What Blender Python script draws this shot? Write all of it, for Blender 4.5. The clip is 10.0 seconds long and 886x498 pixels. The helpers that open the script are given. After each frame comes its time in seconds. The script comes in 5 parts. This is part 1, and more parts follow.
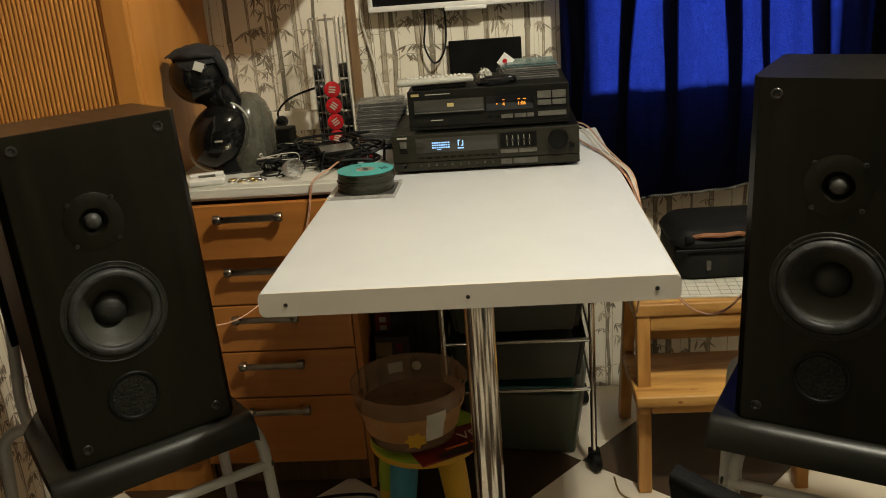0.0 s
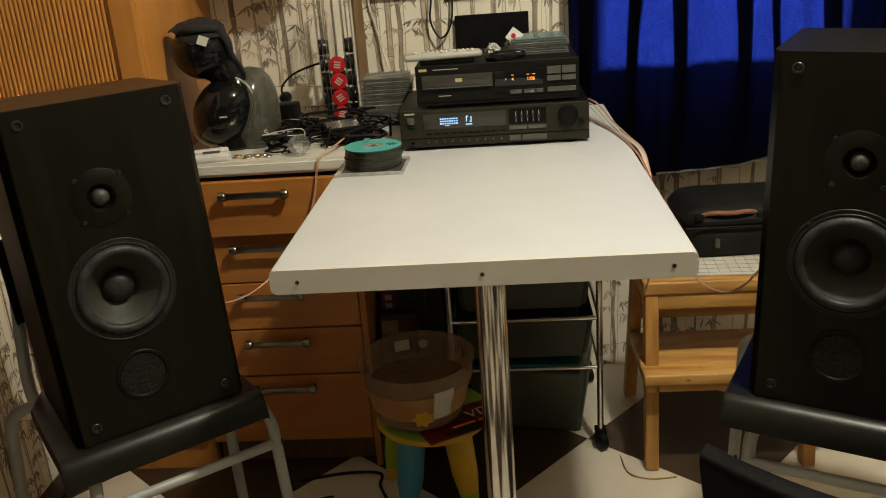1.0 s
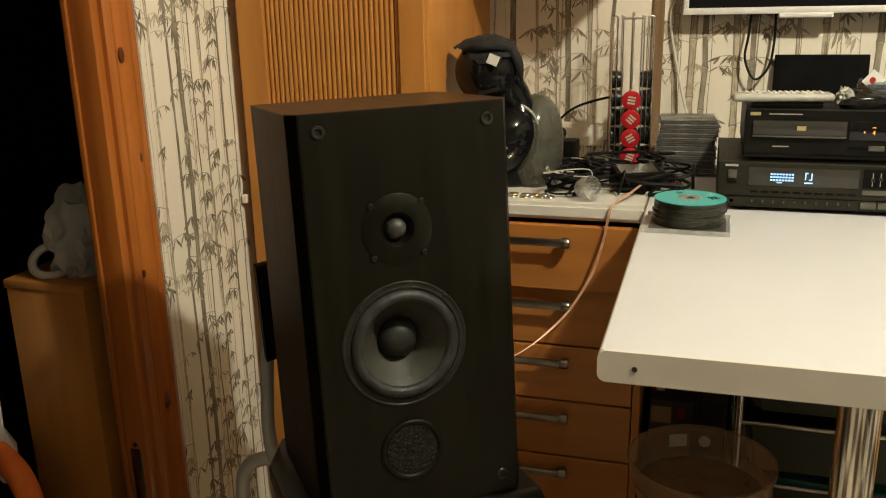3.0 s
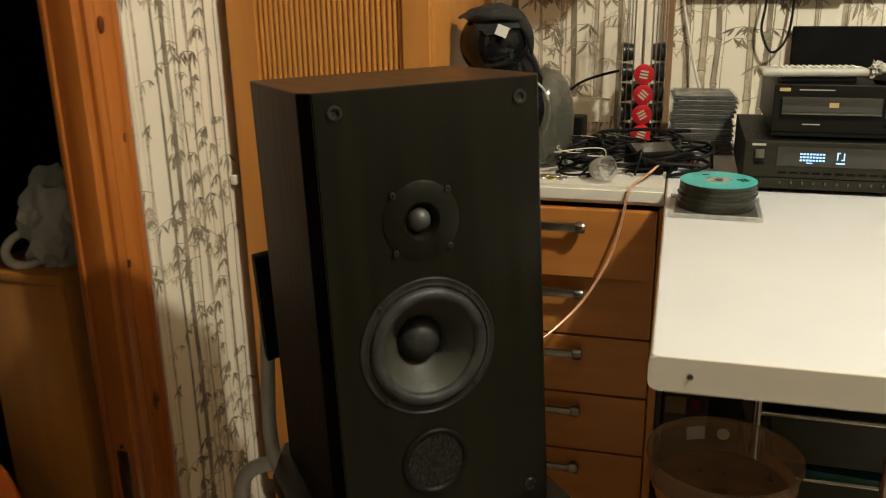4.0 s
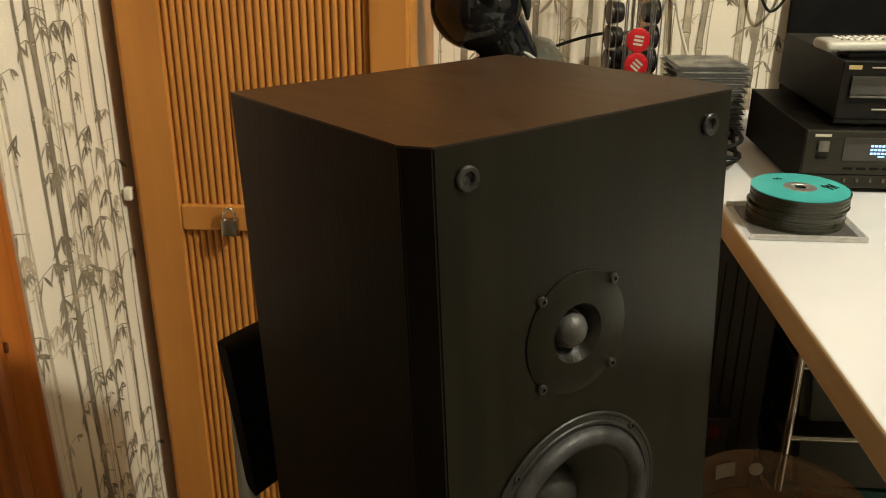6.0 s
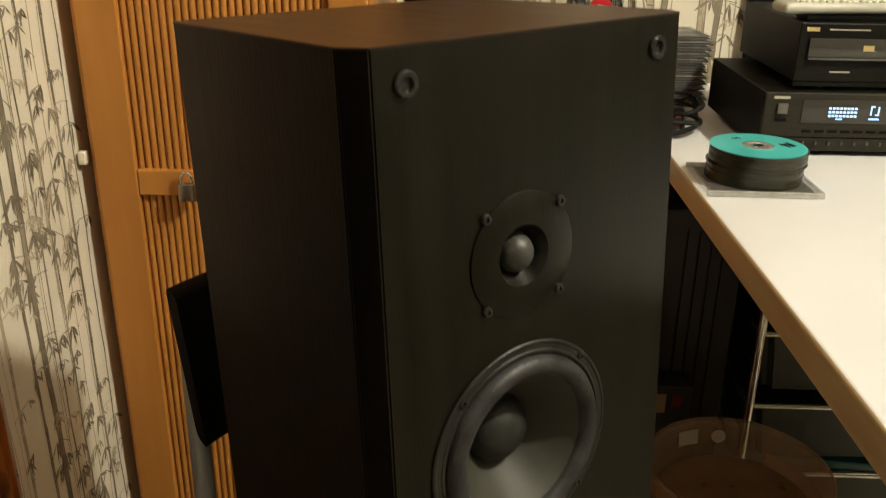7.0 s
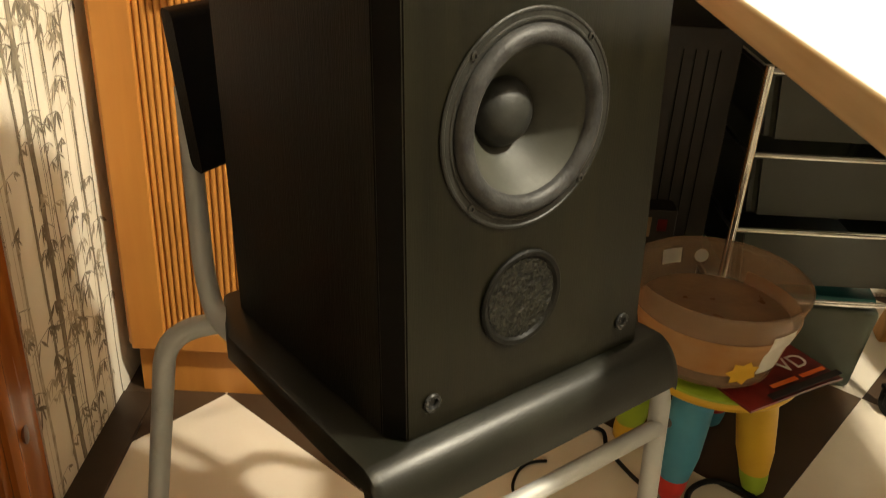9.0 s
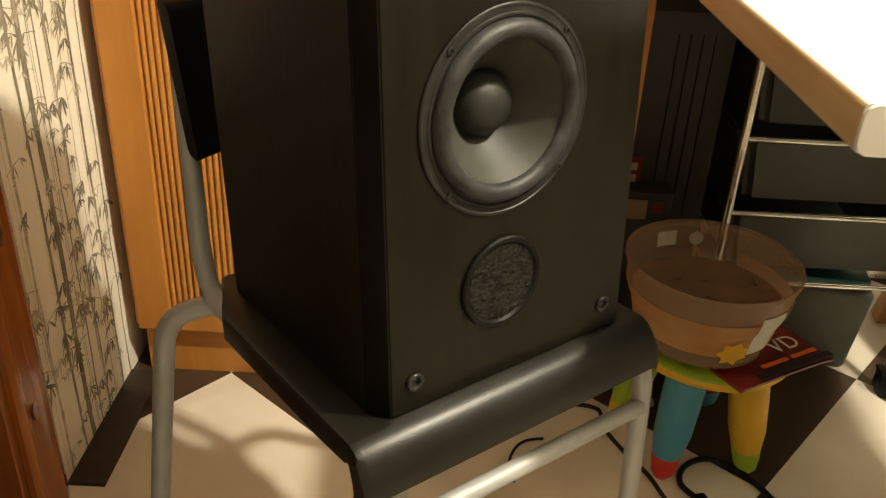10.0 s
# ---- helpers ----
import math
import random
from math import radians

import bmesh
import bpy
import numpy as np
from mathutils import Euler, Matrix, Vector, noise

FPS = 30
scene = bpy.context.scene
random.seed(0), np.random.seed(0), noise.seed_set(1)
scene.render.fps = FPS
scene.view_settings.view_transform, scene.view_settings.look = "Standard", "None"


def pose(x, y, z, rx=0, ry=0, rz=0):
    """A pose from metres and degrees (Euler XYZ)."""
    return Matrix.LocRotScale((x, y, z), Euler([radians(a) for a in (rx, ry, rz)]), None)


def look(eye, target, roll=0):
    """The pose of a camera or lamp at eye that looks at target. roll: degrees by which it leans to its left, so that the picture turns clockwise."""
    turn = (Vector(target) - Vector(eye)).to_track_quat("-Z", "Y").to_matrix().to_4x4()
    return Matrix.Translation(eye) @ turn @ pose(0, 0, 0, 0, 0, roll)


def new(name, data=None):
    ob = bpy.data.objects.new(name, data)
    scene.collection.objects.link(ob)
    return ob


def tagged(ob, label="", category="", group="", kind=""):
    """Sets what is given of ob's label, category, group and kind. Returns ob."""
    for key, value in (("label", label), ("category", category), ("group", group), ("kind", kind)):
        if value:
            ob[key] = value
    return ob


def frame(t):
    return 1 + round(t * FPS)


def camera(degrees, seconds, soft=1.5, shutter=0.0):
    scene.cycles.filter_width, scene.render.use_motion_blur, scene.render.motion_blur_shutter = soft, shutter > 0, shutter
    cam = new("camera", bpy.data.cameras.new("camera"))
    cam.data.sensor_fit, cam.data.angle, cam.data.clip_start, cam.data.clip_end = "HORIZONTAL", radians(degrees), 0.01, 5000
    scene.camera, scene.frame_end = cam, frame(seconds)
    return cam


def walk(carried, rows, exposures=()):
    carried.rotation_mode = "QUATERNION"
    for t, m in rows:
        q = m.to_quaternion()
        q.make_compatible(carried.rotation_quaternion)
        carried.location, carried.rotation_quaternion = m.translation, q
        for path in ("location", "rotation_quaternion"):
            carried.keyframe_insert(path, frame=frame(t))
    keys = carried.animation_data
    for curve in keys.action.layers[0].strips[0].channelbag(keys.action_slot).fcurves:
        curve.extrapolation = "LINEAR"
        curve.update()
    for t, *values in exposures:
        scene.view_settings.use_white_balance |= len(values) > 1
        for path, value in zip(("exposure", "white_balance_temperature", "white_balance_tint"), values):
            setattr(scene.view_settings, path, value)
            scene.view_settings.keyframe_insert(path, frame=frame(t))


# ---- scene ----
cam = camera(54.1, 10.0, 1.0, 0.5)
METRES, EYE, TILT, LEAN, TURN = 1.46, 1.37, 0.0, 0.0, 4.6
ROWS = [
    (0.0, 0.0046, -0.0082, -0.0011, -1.1198, -18.2750, 4.2189),
    (0.5, 0.0070, -0.0076, -0.0060, -1.1158, -18.4875, 4.3890),
    (1.0, -0.0147, 0.0040, -0.0056, -1.3379, -19.7089, 4.0734),
    (1.5, -0.0284, 0.0398, -0.0135, 1.0612, -19.4384, 2.4945),
    (2.0, -0.0900, 0.0954, 0.0217, 11.1521, -16.9644, 2.9565),
    (2.5, -0.1630, 0.1692, -0.0128, 12.0006, -15.8138, 1.2505),
    (2.7, -0.1783, 0.1927, -0.0289, 12.2138, -15.9950, 1.1698),
    (3.8, -0.2202, 0.2496, -0.0812, 11.6664, -16.1865, 1.3231),
    (4.0, -0.2495, 0.2797, -0.0546, 10.3977, -17.9499, 0.9206),
    (4.5, -0.3471, 0.3676, -0.0315, 4.5486, -19.0596, 1.9187),
    (5.0, -0.4323, 0.4539, -0.0556, 0.4905, -20.0019, 1.0706),
    (5.2, -0.4563, 0.4816, -0.0542, -0.0097, -20.7760, 1.0163),
    (6.3, -0.4717, 0.5632, -0.0443, -2.0743, -22.2735, -0.6624),
    (6.5, -0.4681, 0.5577, -0.0498, -2.3506, -22.2352, -0.6742),
    (7.0, -0.4563, 0.5471, -0.0850, -3.1400, -22.1277, -0.7728),
    (7.5, -0.4544, 0.5345, -0.1150, -3.7547, -23.1194, -1.0124),
    (8.0, -0.4524, 0.5190, -0.1378, -4.1947, -25.3413, -1.4587),
    (8.5, -0.4577, 0.5044, -0.1862, -4.1295, -25.4311, -2.4618),
    (9.0, -0.4725, 0.4981, -0.2096, -3.9042, -27.2506, -3.0041),
    (9.5, -0.4721, 0.5002, -0.2136, -3.0308, -28.6208, -2.5870),
    (10.0, -0.4563, 0.4806, -0.1960, -3.1506, -28.6296, -2.6307),
]
EXPOSURE = [(0.0, 0.10, 6260, 9), (1.5, 0.08, 6300, 9), (2.5, 0.42, 6500, 10), (4.5, 0.47, 6300, 9), (6.5, 0.68, 6350, 9), (7.5, 0.78, 6500, 10), (8.5, 1.47, 6600, 11), (9.5, 1.80, 6600, 11), (10.0, 1.62, 6600, 11)]
walk(cam, [(t, pose(0, 0, EYE, TILT, LEAN, TURN) @ pose(METRES * x, METRES * y, METRES * z, 90 + pitch, roll, yaw)) for t, x, y, z, yaw, pitch, roll in ROWS], EXPOSURE)


# ---------- world and lamps ----------
world = bpy.data.worlds.new("night")
scene.world = world
world.use_nodes = True
world.node_tree.nodes["Background"].inputs[0].default_value = (0.02, 0.03, 0.08, 1)
world.node_tree.nodes["Background"].inputs[1].default_value = 0.15


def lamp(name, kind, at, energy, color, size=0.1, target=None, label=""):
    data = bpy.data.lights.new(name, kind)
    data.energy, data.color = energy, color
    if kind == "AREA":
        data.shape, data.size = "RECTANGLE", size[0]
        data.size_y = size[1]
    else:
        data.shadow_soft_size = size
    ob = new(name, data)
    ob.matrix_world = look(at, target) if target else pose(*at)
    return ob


WARM = (1.0, 0.93, 0.74)
lamp("ceiling_bulb", "POINT", (0.52, 1.10, 2.45), 97, WARM, 0.05)
# Unseen fill lamp behind the camera, added to brighten the loudspeakers and the doorway
lamp("rear_fill_lamp", "POINT", (-0.45, -1.6, 2.2), 3.0, WARM, 0.09)
lamp("window_light", "AREA", (0.56, 4.1, 1.25), 200, (0.22, 0.36, 1.0), (0.25, 0.25), (0.56, 2.0, 1.2))


# ---------- materials ----------
def mat(name, a, b=None, rough=0.5, metal=0.0, scale=8.0, stretch=(1, 1, 1), bump=0.0, fine=120.0, spec=0.5, coat=0.0,
        trans=0.0, ior=1.45, alpha=1.0, glow=None, lo=0.35, hi=0.65, island=0.0, rvar=0.08):
    m = bpy.data.materials.new(name)
    m.use_nodes = True
    n, k = m.node_tree.nodes, m.node_tree.links
    p = n["Principled BSDF"]
    p.inputs["Roughness"].default_value, p.inputs["Metallic"].default_value = rough, metal
    p.inputs["Specular IOR Level"].default_value, p.inputs["Coat Weight"].default_value = spec, coat
    p.inputs["Transmission Weight"].default_value, p.inputs["IOR"].default_value = trans, ior
    p.inputs["Alpha"].default_value = alpha
    p.inputs["Base Color"].default_value = (*a, 1)
    if glow:
        p.inputs["Emission Color"].default_value = (*glow[:3], 1)
        p.inputs["Emission Strength"].default_value = glow[3]
    co = n.new("ShaderNodeTexCoord")
    mp = n.new("ShaderNodeMapping")
    mp.inputs["Scale"].default_value = stretch
    k.new(co.outputs["Object"], mp.inputs["Vector"])
    big = n.new("ShaderNodeTexNoise")
    big.inputs["Scale"].default_value, big.inputs["Detail"].default_value = scale, 6
    k.new(mp.outputs[0], big.inputs["Vector"])
    small = n.new("ShaderNodeTexNoise")
    small.inputs["Scale"].default_value, small.inputs["Detail"].default_value = fine, 3
    k.new(mp.outputs[0], small.inputs["Vector"])
    if b:
        ramp = n.new("ShaderNodeMapRange")
        ramp.inputs["From Min"].default_value, ramp.inputs["From Max"].default_value = lo, hi
        k.new(big.outputs["Fac"], ramp.inputs["Value"])
        mix = n.new("ShaderNodeMix")
        mix.data_type = "RGBA"
        mix.inputs["A"].default_value, mix.inputs["B"].default_value = (*a, 1), (*b, 1)
        k.new(ramp.outputs[0], mix.inputs["Factor"])
        out = mix.outputs["Result"]
        if island:
            info = n.new("ShaderNodeObjectInfo")
            hsv = n.new("ShaderNodeHueSaturation")
            mr = n.new("ShaderNodeMapRange")
            mr.inputs["To Min"].default_value, mr.inputs["To Max"].default_value = 1 - island, 1 + island
            k.new(info.outputs["Random"], mr.inputs["Value"])
            k.new(mr.outputs[0], hsv.inputs["Value"])
            k.new(out, hsv.inputs["Color"])
            out = hsv.outputs[0]
        k.new(out, p.inputs["Base Color"])
        rr = n.new("ShaderNodeMapRange")
        rr.inputs["To Min"].default_value, rr.inputs["To Max"].default_value = max(0.02, rough - rvar), rough + rvar
        k.new(big.outputs["Fac"], rr.inputs["Value"])
        k.new(rr.outputs[0], p.inputs["Roughness"])
    if bump:
        bp = n.new("ShaderNodeBump")
        bp.inputs["Strength"].default_value, bp.inputs["Distance"].default_value = bump, 0.002
        k.new(small.outputs["Fac"], bp.inputs["Height"])
        k.new(bp.outputs[0], p.inputs["Normal"])
    return m


M_PAPER = mat("wallpaper", (0.86, 0.80, 0.665), (0.79, 0.725, 0.59), 0.75, scale=3, bump=0.25, fine=260)
M_PRINT = mat("bamboo_ink", (0.13, 0.107, 0.073), (0.31, 0.265, 0.19), 0.8, scale=55, lo=0.32, hi=0.68)
M_WASH = mat("bamboo_wash", (0.15, 0.122, 0.08), (0.39, 0.335, 0.24), 0.8, scale=38, stretch=(1, 1, 0.5), lo=0.3, hi=0.7)
M_INK_PALE = mat("pale_bamboo_ink", (0.40, 0.335, 0.23), (0.60, 0.52, 0.385), 0.8, scale=45)
M_PLASTER = mat("plaster", (0.42, 0.38, 0.31), (0.36, 0.32, 0.26), 0.85, scale=2, bump=0.2)
# near-black in place of the next room's missing light
M_ROOMSHADE = mat("unlit_room_shade", (0.02, 0.02, 0.024), (0.013, 0.013, 0.017), 0.9, scale=2)
M_HONEY = mat("honey_laminate", (0.52, 0.222, 0.045), (0.44, 0.178, 0.034), 0.40, scale=4, stretch=(6, 6, 0.6), bump=0.05, fine=160)
M_DRAWER = mat("drawer_laminate", (0.47, 0.187, 0.040), (0.39, 0.148, 0.030), 0.36, scale=4, stretch=(0.6, 6, 6), bump=0.04, fine=160, island=0.05)
M_PINE = mat("varnished_pine", (0.45, 0.145, 0.025), (0.32, 0.090, 0.016), 0.24, scale=3, stretch=(6, 6, 0.5), bump=0.08, fine=60, coat=0.7)
M_PINEKNOT = mat("pine_knot", (0.075, 0.02, 0.006), (0.20, 0.055, 0.012), 0.3, scale=40, coat=0.5)
M_BIRCH = mat("birch", (0.60, 0.335, 0.095), (0.36, 0.165, 0.038), 0.42, scale=6, stretch=(0.8, 7, 7), bump=0.08, fine=90, island=0.08)
M_BIRCHLEG = mat("birch_upright", (0.54, 0.275, 0.072), (0.38, 0.175, 0.042), 0.42, scale=6, stretch=(7, 7, 0.8), bump=0.08, fine=90, island=0.08)
M_KNOT = mat("birch_knot", (0.30, 0.13, 0.035), (0.44, 0.20, 0.055), 0.45, scale=60)
M_TRIM = mat("brown_trim", (0.16, 0.085, 0.035), (0.10, 0.05, 0.02), 0.5, scale=5, stretch=(8, 8, 0.6), bump=0.1)
M_STRIP = mat("brown_wall_strip", (0.27, 0.165, 0.08), (0.19, 0.11, 0.05), 0.6, scale=5, stretch=(8, 8, 0.6), bump=0.1)
M_REMOTE = mat("remote_plastic", (0.42, 0.41, 0.35), (0.36, 0.35, 0.30), 0.4, scale=14)
M_TOP = mat("white_laminate", (0.63, 0.645, 0.655), (0.60, 0.615, 0.625), 0.38, scale=5, bump=0.03, fine=400)
M_WORKTOP = mat("cream_laminate", (0.70, 0.68, 0.61), (0.65, 0.63, 0.56), 0.38, scale=5, bump=0.03, fine=400)
M_EDGE = mat("white_edge_band", (0.70, 0.67, 0.61), (0.64, 0.61, 0.55), 0.45, scale=9, bump=0.05, fine=200)
M_BLACKASH = mat("black_ash_vinyl", (0.0040, 0.0038, 0.0024), (0.0125, 0.0112, 0.0072), 0.45, spec=0.16, scale=7, stretch=(12, 12, 0.6), bump=0.18, fine=60, rvar=0.08, lo=0.42, hi=0.78)
M_TABLESIDE = mat("tan_table_side", (0.50, 0.37, 0.215), (0.42, 0.30, 0.165), 0.5, scale=6, stretch=(4, 0.6, 8), bump=0.06, fine=160)
M_TUBINSIDE = mat("tub_inside_brown", (0.135, 0.076, 0.038), (0.20, 0.118, 0.060), 0.3, scale=15, bump=0.35, fine=90)
M_BAFFLE = mat("black_front_vinyl", (0.0030, 0.0028, 0.0009), (0.0062, 0.0057, 0.0020), 0.37, spec=0.30, scale=5, stretch=(11, 11, 0.7), bump=0.08, fine=60, rvar=0.06)
# bevels are blackened in place of the dim surroundings they reflect
M_BEVEL = mat("shaded_bevel_black", (0.0016, 0.0016, 0.0013), (0.0026, 0.0026, 0.0021), 0.32, spec=0.10, scale=9, bump=0.05)
M_FRAME = mat("driver_frame", (0.012, 0.012, 0.0105), (0.022, 0.022, 0.019), 0.42, spec=0.35, scale=40, bump=0.25, fine=300)
# the brown warmth of the top is lamplight put into the vinyl colour
M_ASHTOP = mat("lamplit_black_ash", (0.014, 0.009, 0.006), (0.026, 0.016, 0.010), 0.36, spec=0.4, scale=6, stretch=(9, 1, 9), bump=0.16, fine=70)
M_RUBBER = mat("black_rubber", (0.0052, 0.0050, 0.0042), (0.008, 0.0078, 0.0062), 0.47, spec=0.16, scale=40, bump=0.2, fine=300)
M_SURROUND = mat("rubber_surround", (0.018, 0.018, 0.018), (0.042, 0.042, 0.042), 0.44, spec=0.3, scale=45, bump=0.3, fine=400)
M_CONE = mat("woofer_cone", (0.026, 0.0265, 0.019), (0.036, 0.0360, 0.026), 0.58, scale=20, bump=0.06, fine=300)
M_CAP = mat("dust_cap", (0.014, 0.0145, 0.0125), (0.022, 0.0225, 0.019), 0.5, scale=50, bump=0.12, fine=300)
M_DOME = mat("tweeter_dome", (0.034, 0.034, 0.031), (0.050, 0.050, 0.046), 0.45, scale=60, bump=0.1, fine=300)
M_MESH = mat("port_foam", (0.016, 0.0155, 0.010), (0.0016, 0.0015, 0.0010), 0.5, spec=0.3, scale=330, bump=1.0, fine=420, lo=0.45, hi=0.55)
M_SCREW = mat("dark_screw", (0.08, 0.075, 0.07), (0.05, 0.05, 0.045), 0.35, 0.8, scale=90)
M_SOCKET = mat("black_socket", (0.020, 0.020, 0.019), (0.03, 0.03, 0.028), 0.28, 0.2, scale=60)
M_CHROME = mat("chrome", (0.75, 0.73, 0.70), (0.66, 0.64, 0.60), 0.12, 1.0, scale=30, rvar=0.05)
M_BRUSHED = mat("brushed_steel", (0.34, 0.31, 0.27), (0.25, 0.23, 0.20), 0.3, 1.0, scale=20)
M_TUBE = mat("grey_tube_paint", (0.42, 0.425, 0.41), (0.35, 0.355, 0.34), 0.50, 0.2, scale=14, bump=0.06, fine=300)
M_SEAT = mat("black_seat_plastic", (0.0058, 0.0060, 0.0038), (0.0100, 0.0100, 0.0066), 0.37, spec=0.36, scale=12, bump=0.07, fine=420)
M_PAD = mat("black_pad", (0.0035, 0.0035, 0.0035), (0.0065, 0.0065, 0.006), 0.6, spec=0.07, scale=20, bump=0.2, fine=300)
M_HIFI = mat("hifi_black_metal", (0.0045, 0.0044, 0.0036), (0.0072, 0.0070, 0.0058), 0.42, 0.0, scale=12, bump=0.08, fine=500, spec=0.10)
M_FASCIA = mat("hifi_fascia", (0.0060, 0.0056, 0.0042), (0.0095, 0.0088, 0.0066), 0.34, 0.0, scale=20, stretch=(0.4, 8, 8), spec=0.16)
M_RECFRONT = mat("receiver_fascia", (0.0165, 0.0150, 0.0095), (0.023, 0.0208, 0.0135), 0.38, 0.0, scale=20, stretch=(0.4, 8, 8), spec=0.22)
M_WINDOW = mat("smoked_display", (0.040, 0.037, 0.031), (0.046, 0.042, 0.035), 0.16, scale=6)
M_BUTTON = mat("grey_button", (0.14, 0.132, 0.11), (0.11, 0.104, 0.088), 0.35, 0.5, scale=30)
M_MARK = mat("pale_marking", (0.45, 0.42, 0.34), rough=0.5)
M_GOLDMARK = mat("gold_marking", (0.55, 0.42, 0.18), rough=0.4, metal=0.4)
M_BLUEGLOW = mat("blue_display", (0.1, 0.2, 0.3), glow=(0.35, 0.62, 1.0, 1.35))
M_ORANGEGLOW = mat("orange_display", (0.3, 0.1, 0.0), glow=(1.0, 0.33, 0.03, 1.6))
M_WHITEPL = mat("white_plastic", (0.75, 0.74, 0.70), (0.68, 0.66, 0.61), 0.35, scale=14)
M_SCREEN = mat("tv_screen", (0.006, 0.006, 0.007), (0.008, 0.008, 0.009), 0.1, scale=4)
M_GLOSS = mat("gloss_black", (0.006, 0.006, 0.006), (0.009, 0.009, 0.009), 0.08, scale=8, spec=0.32, rvar=0.03)
M_TANK = mat("smoky_tank", (0.115, 0.112, 0.085), (0.075, 0.074, 0.056), 0.14, scale=9, bump=0.03, alpha=0.78)
M_WIRE = mat("bright_wire", (0.80, 0.78, 0.73), (0.70, 0.68, 0.63), 0.30, 1.0, scale=30)
M_DARKSTRIP = mat("dark_floor_strip", (0.040, 0.024, 0.013), (0.026, 0.015, 0.008), 0.45, scale=6, bump=0.08)
M_CLOTH = mat("dark_cloth", (0.010, 0.010, 0.010), (0.024, 0.023, 0.022), 0.95, scale=18, bump=0.7, fine=420)
M_GREYCLOTH = mat("grey_cloth", (0.62, 0.62, 0.59), (0.42, 0.42, 0.40), 0.95, scale=11, bump=0.7, fine=300)
M_RED = mat("red_foil", (0.55, 0.018, 0.022), (0.42, 0.012, 0.016), 0.3, 0.15, scale=30)
M_CAPBLACK = mat("dark_capsule", (0.015, 0.013, 0.012), (0.03, 0.025, 0.02), 0.35, scale=30)
M_CABLE = mat("black_cable", (0.006, 0.006, 0.006), (0.010, 0.010, 0.010), 0.42, spec=0.25, scale=40)
M_WHITECABLE = mat("white_cable", (0.62, 0.58, 0.49), (0.55, 0.5, 0.42), 0.45, scale=40)
M_COPPER = mat("copper_speaker_wire", (0.52, 0.27, 0.16), (0.62, 0.38, 0.26), 0.35, 0.2, scale=50)
M_BROWNWIRE = mat("brown_speaker_wire", (0.20, 0.075, 0.045), (0.34, 0.18, 0.11), 0.4, 0.1, scale=30)
M_INLAYEDGE = mat("case_card", (0.33, 0.31, 0.26), (0.05, 0.048, 0.045), 0.5, scale=22, island=0.3)
M_TEAL = mat("teal_disc_print", (0.045, 0.34, 0.33), (0.06, 0.40, 0.385), 0.3, scale=20)
M_DISC = mat("disc_plastic", (0.012, 0.013, 0.007), (0.062, 0.059, 0.037), 0.22, scale=4, stretch=(1, 1, 160), lo=0.4, hi=0.6)
M_SILVER = mat("disc_silver", (0.62, 0.60, 0.55), (0.5, 0.48, 0.44), 0.22, 0.7, scale=30)
M_CLEAR = mat("clear_case", (0.62, 0.60, 0.55), (0.5, 0.48, 0.43), 0.12, scale=12, alpha=0.13)
M_CASEEDGE = mat("clear_case_edge", (0.66, 0.64, 0.60), (0.48, 0.46, 0.42), 0.12, scale=60, alpha=0.5)
M_CASEDARK = mat("case_inlay", (0.010, 0.0095, 0.009), (0.05, 0.047, 0.04), 0.5, scale=30, island=0.3)
M_TUB = mat("clear_tub_plastic", (0.42, 0.27, 0.155), (0.35, 0.22, 0.125), 0.20, scale=6, alpha=0.42, rvar=0.05)
M_TUBLABEL = mat("tub_print", (0.52, 0.235, 0.07), (0.58, 0.34, 0.15), 0.4, scale=14, alpha=0.74)
M_LIME = mat("lime_plastic", (0.34, 0.48, 0.035), (0.28, 0.42, 0.03), 0.4, scale=10)
M_YELLOW = mat("yellow_plastic", (0.70, 0.42, 0.03), (0.62, 0.36, 0.025), 0.42, scale=12)
M_BLUE = mat("blue_plastic", (0.07, 0.30, 0.42), (0.06, 0.25, 0.36), 0.42, scale=12)
M_REDPL = mat("red_plastic", (0.58, 0.035, 0.025), (0.48, 0.03, 0.02), 0.42, scale=12)
M_BIN = mat("grey_green_bin", (0.034, 0.038, 0.027), (0.045, 0.049, 0.036), 0.42, scale=8, bump=0.05)
M_BOXGREY = mat("pale_green_box", (0.085, 0.094, 0.066), (0.066, 0.075, 0.051), 0.4, scale=8)
M_TEALFILM = mat("teal_film", (0.02, 0.13, 0.13), (0.015, 0.09, 0.10), 0.25, scale=14)
M_DARKBOX = mat("dark_carton", (0.020, 0.016, 0.013), (0.030, 0.024, 0.018), 0.5, scale=14, bump=0.1)
M_CARD = mat("brown_card", (0.26, 0.17, 0.08), (0.2, 0.13, 0.06), 0.8, scale=14)
M_MAG = mat("magazine_cover", (0.24, 0.02, 0.014), (0.05, 0.006, 0.006), 0.3, scale=8)
M_BAG = mat("black_bag_nylon", (0.007, 0.007, 0.006), (0.013, 0.0125, 0.011), 0.6, spec=0.2, scale=14, bump=0.4, fine=420)
M_LEATHER = mat("brown_leather", (0.30, 0.13, 0.06), (0.22, 0.09, 0.04), 0.5, scale=30, bump=0.3)
M_SHEET = mat("grid_paper", (0.62, 0.60, 0.53), (0.56, 0.54, 0.47), 0.7, scale=20)
M_CREAMTILE = mat("cream_floor_tile", (0.72, 0.65, 0.53), (0.62, 0.55, 0.44), 0.4, scale=3.5, bump=0.06, fine=200, island=0.04)
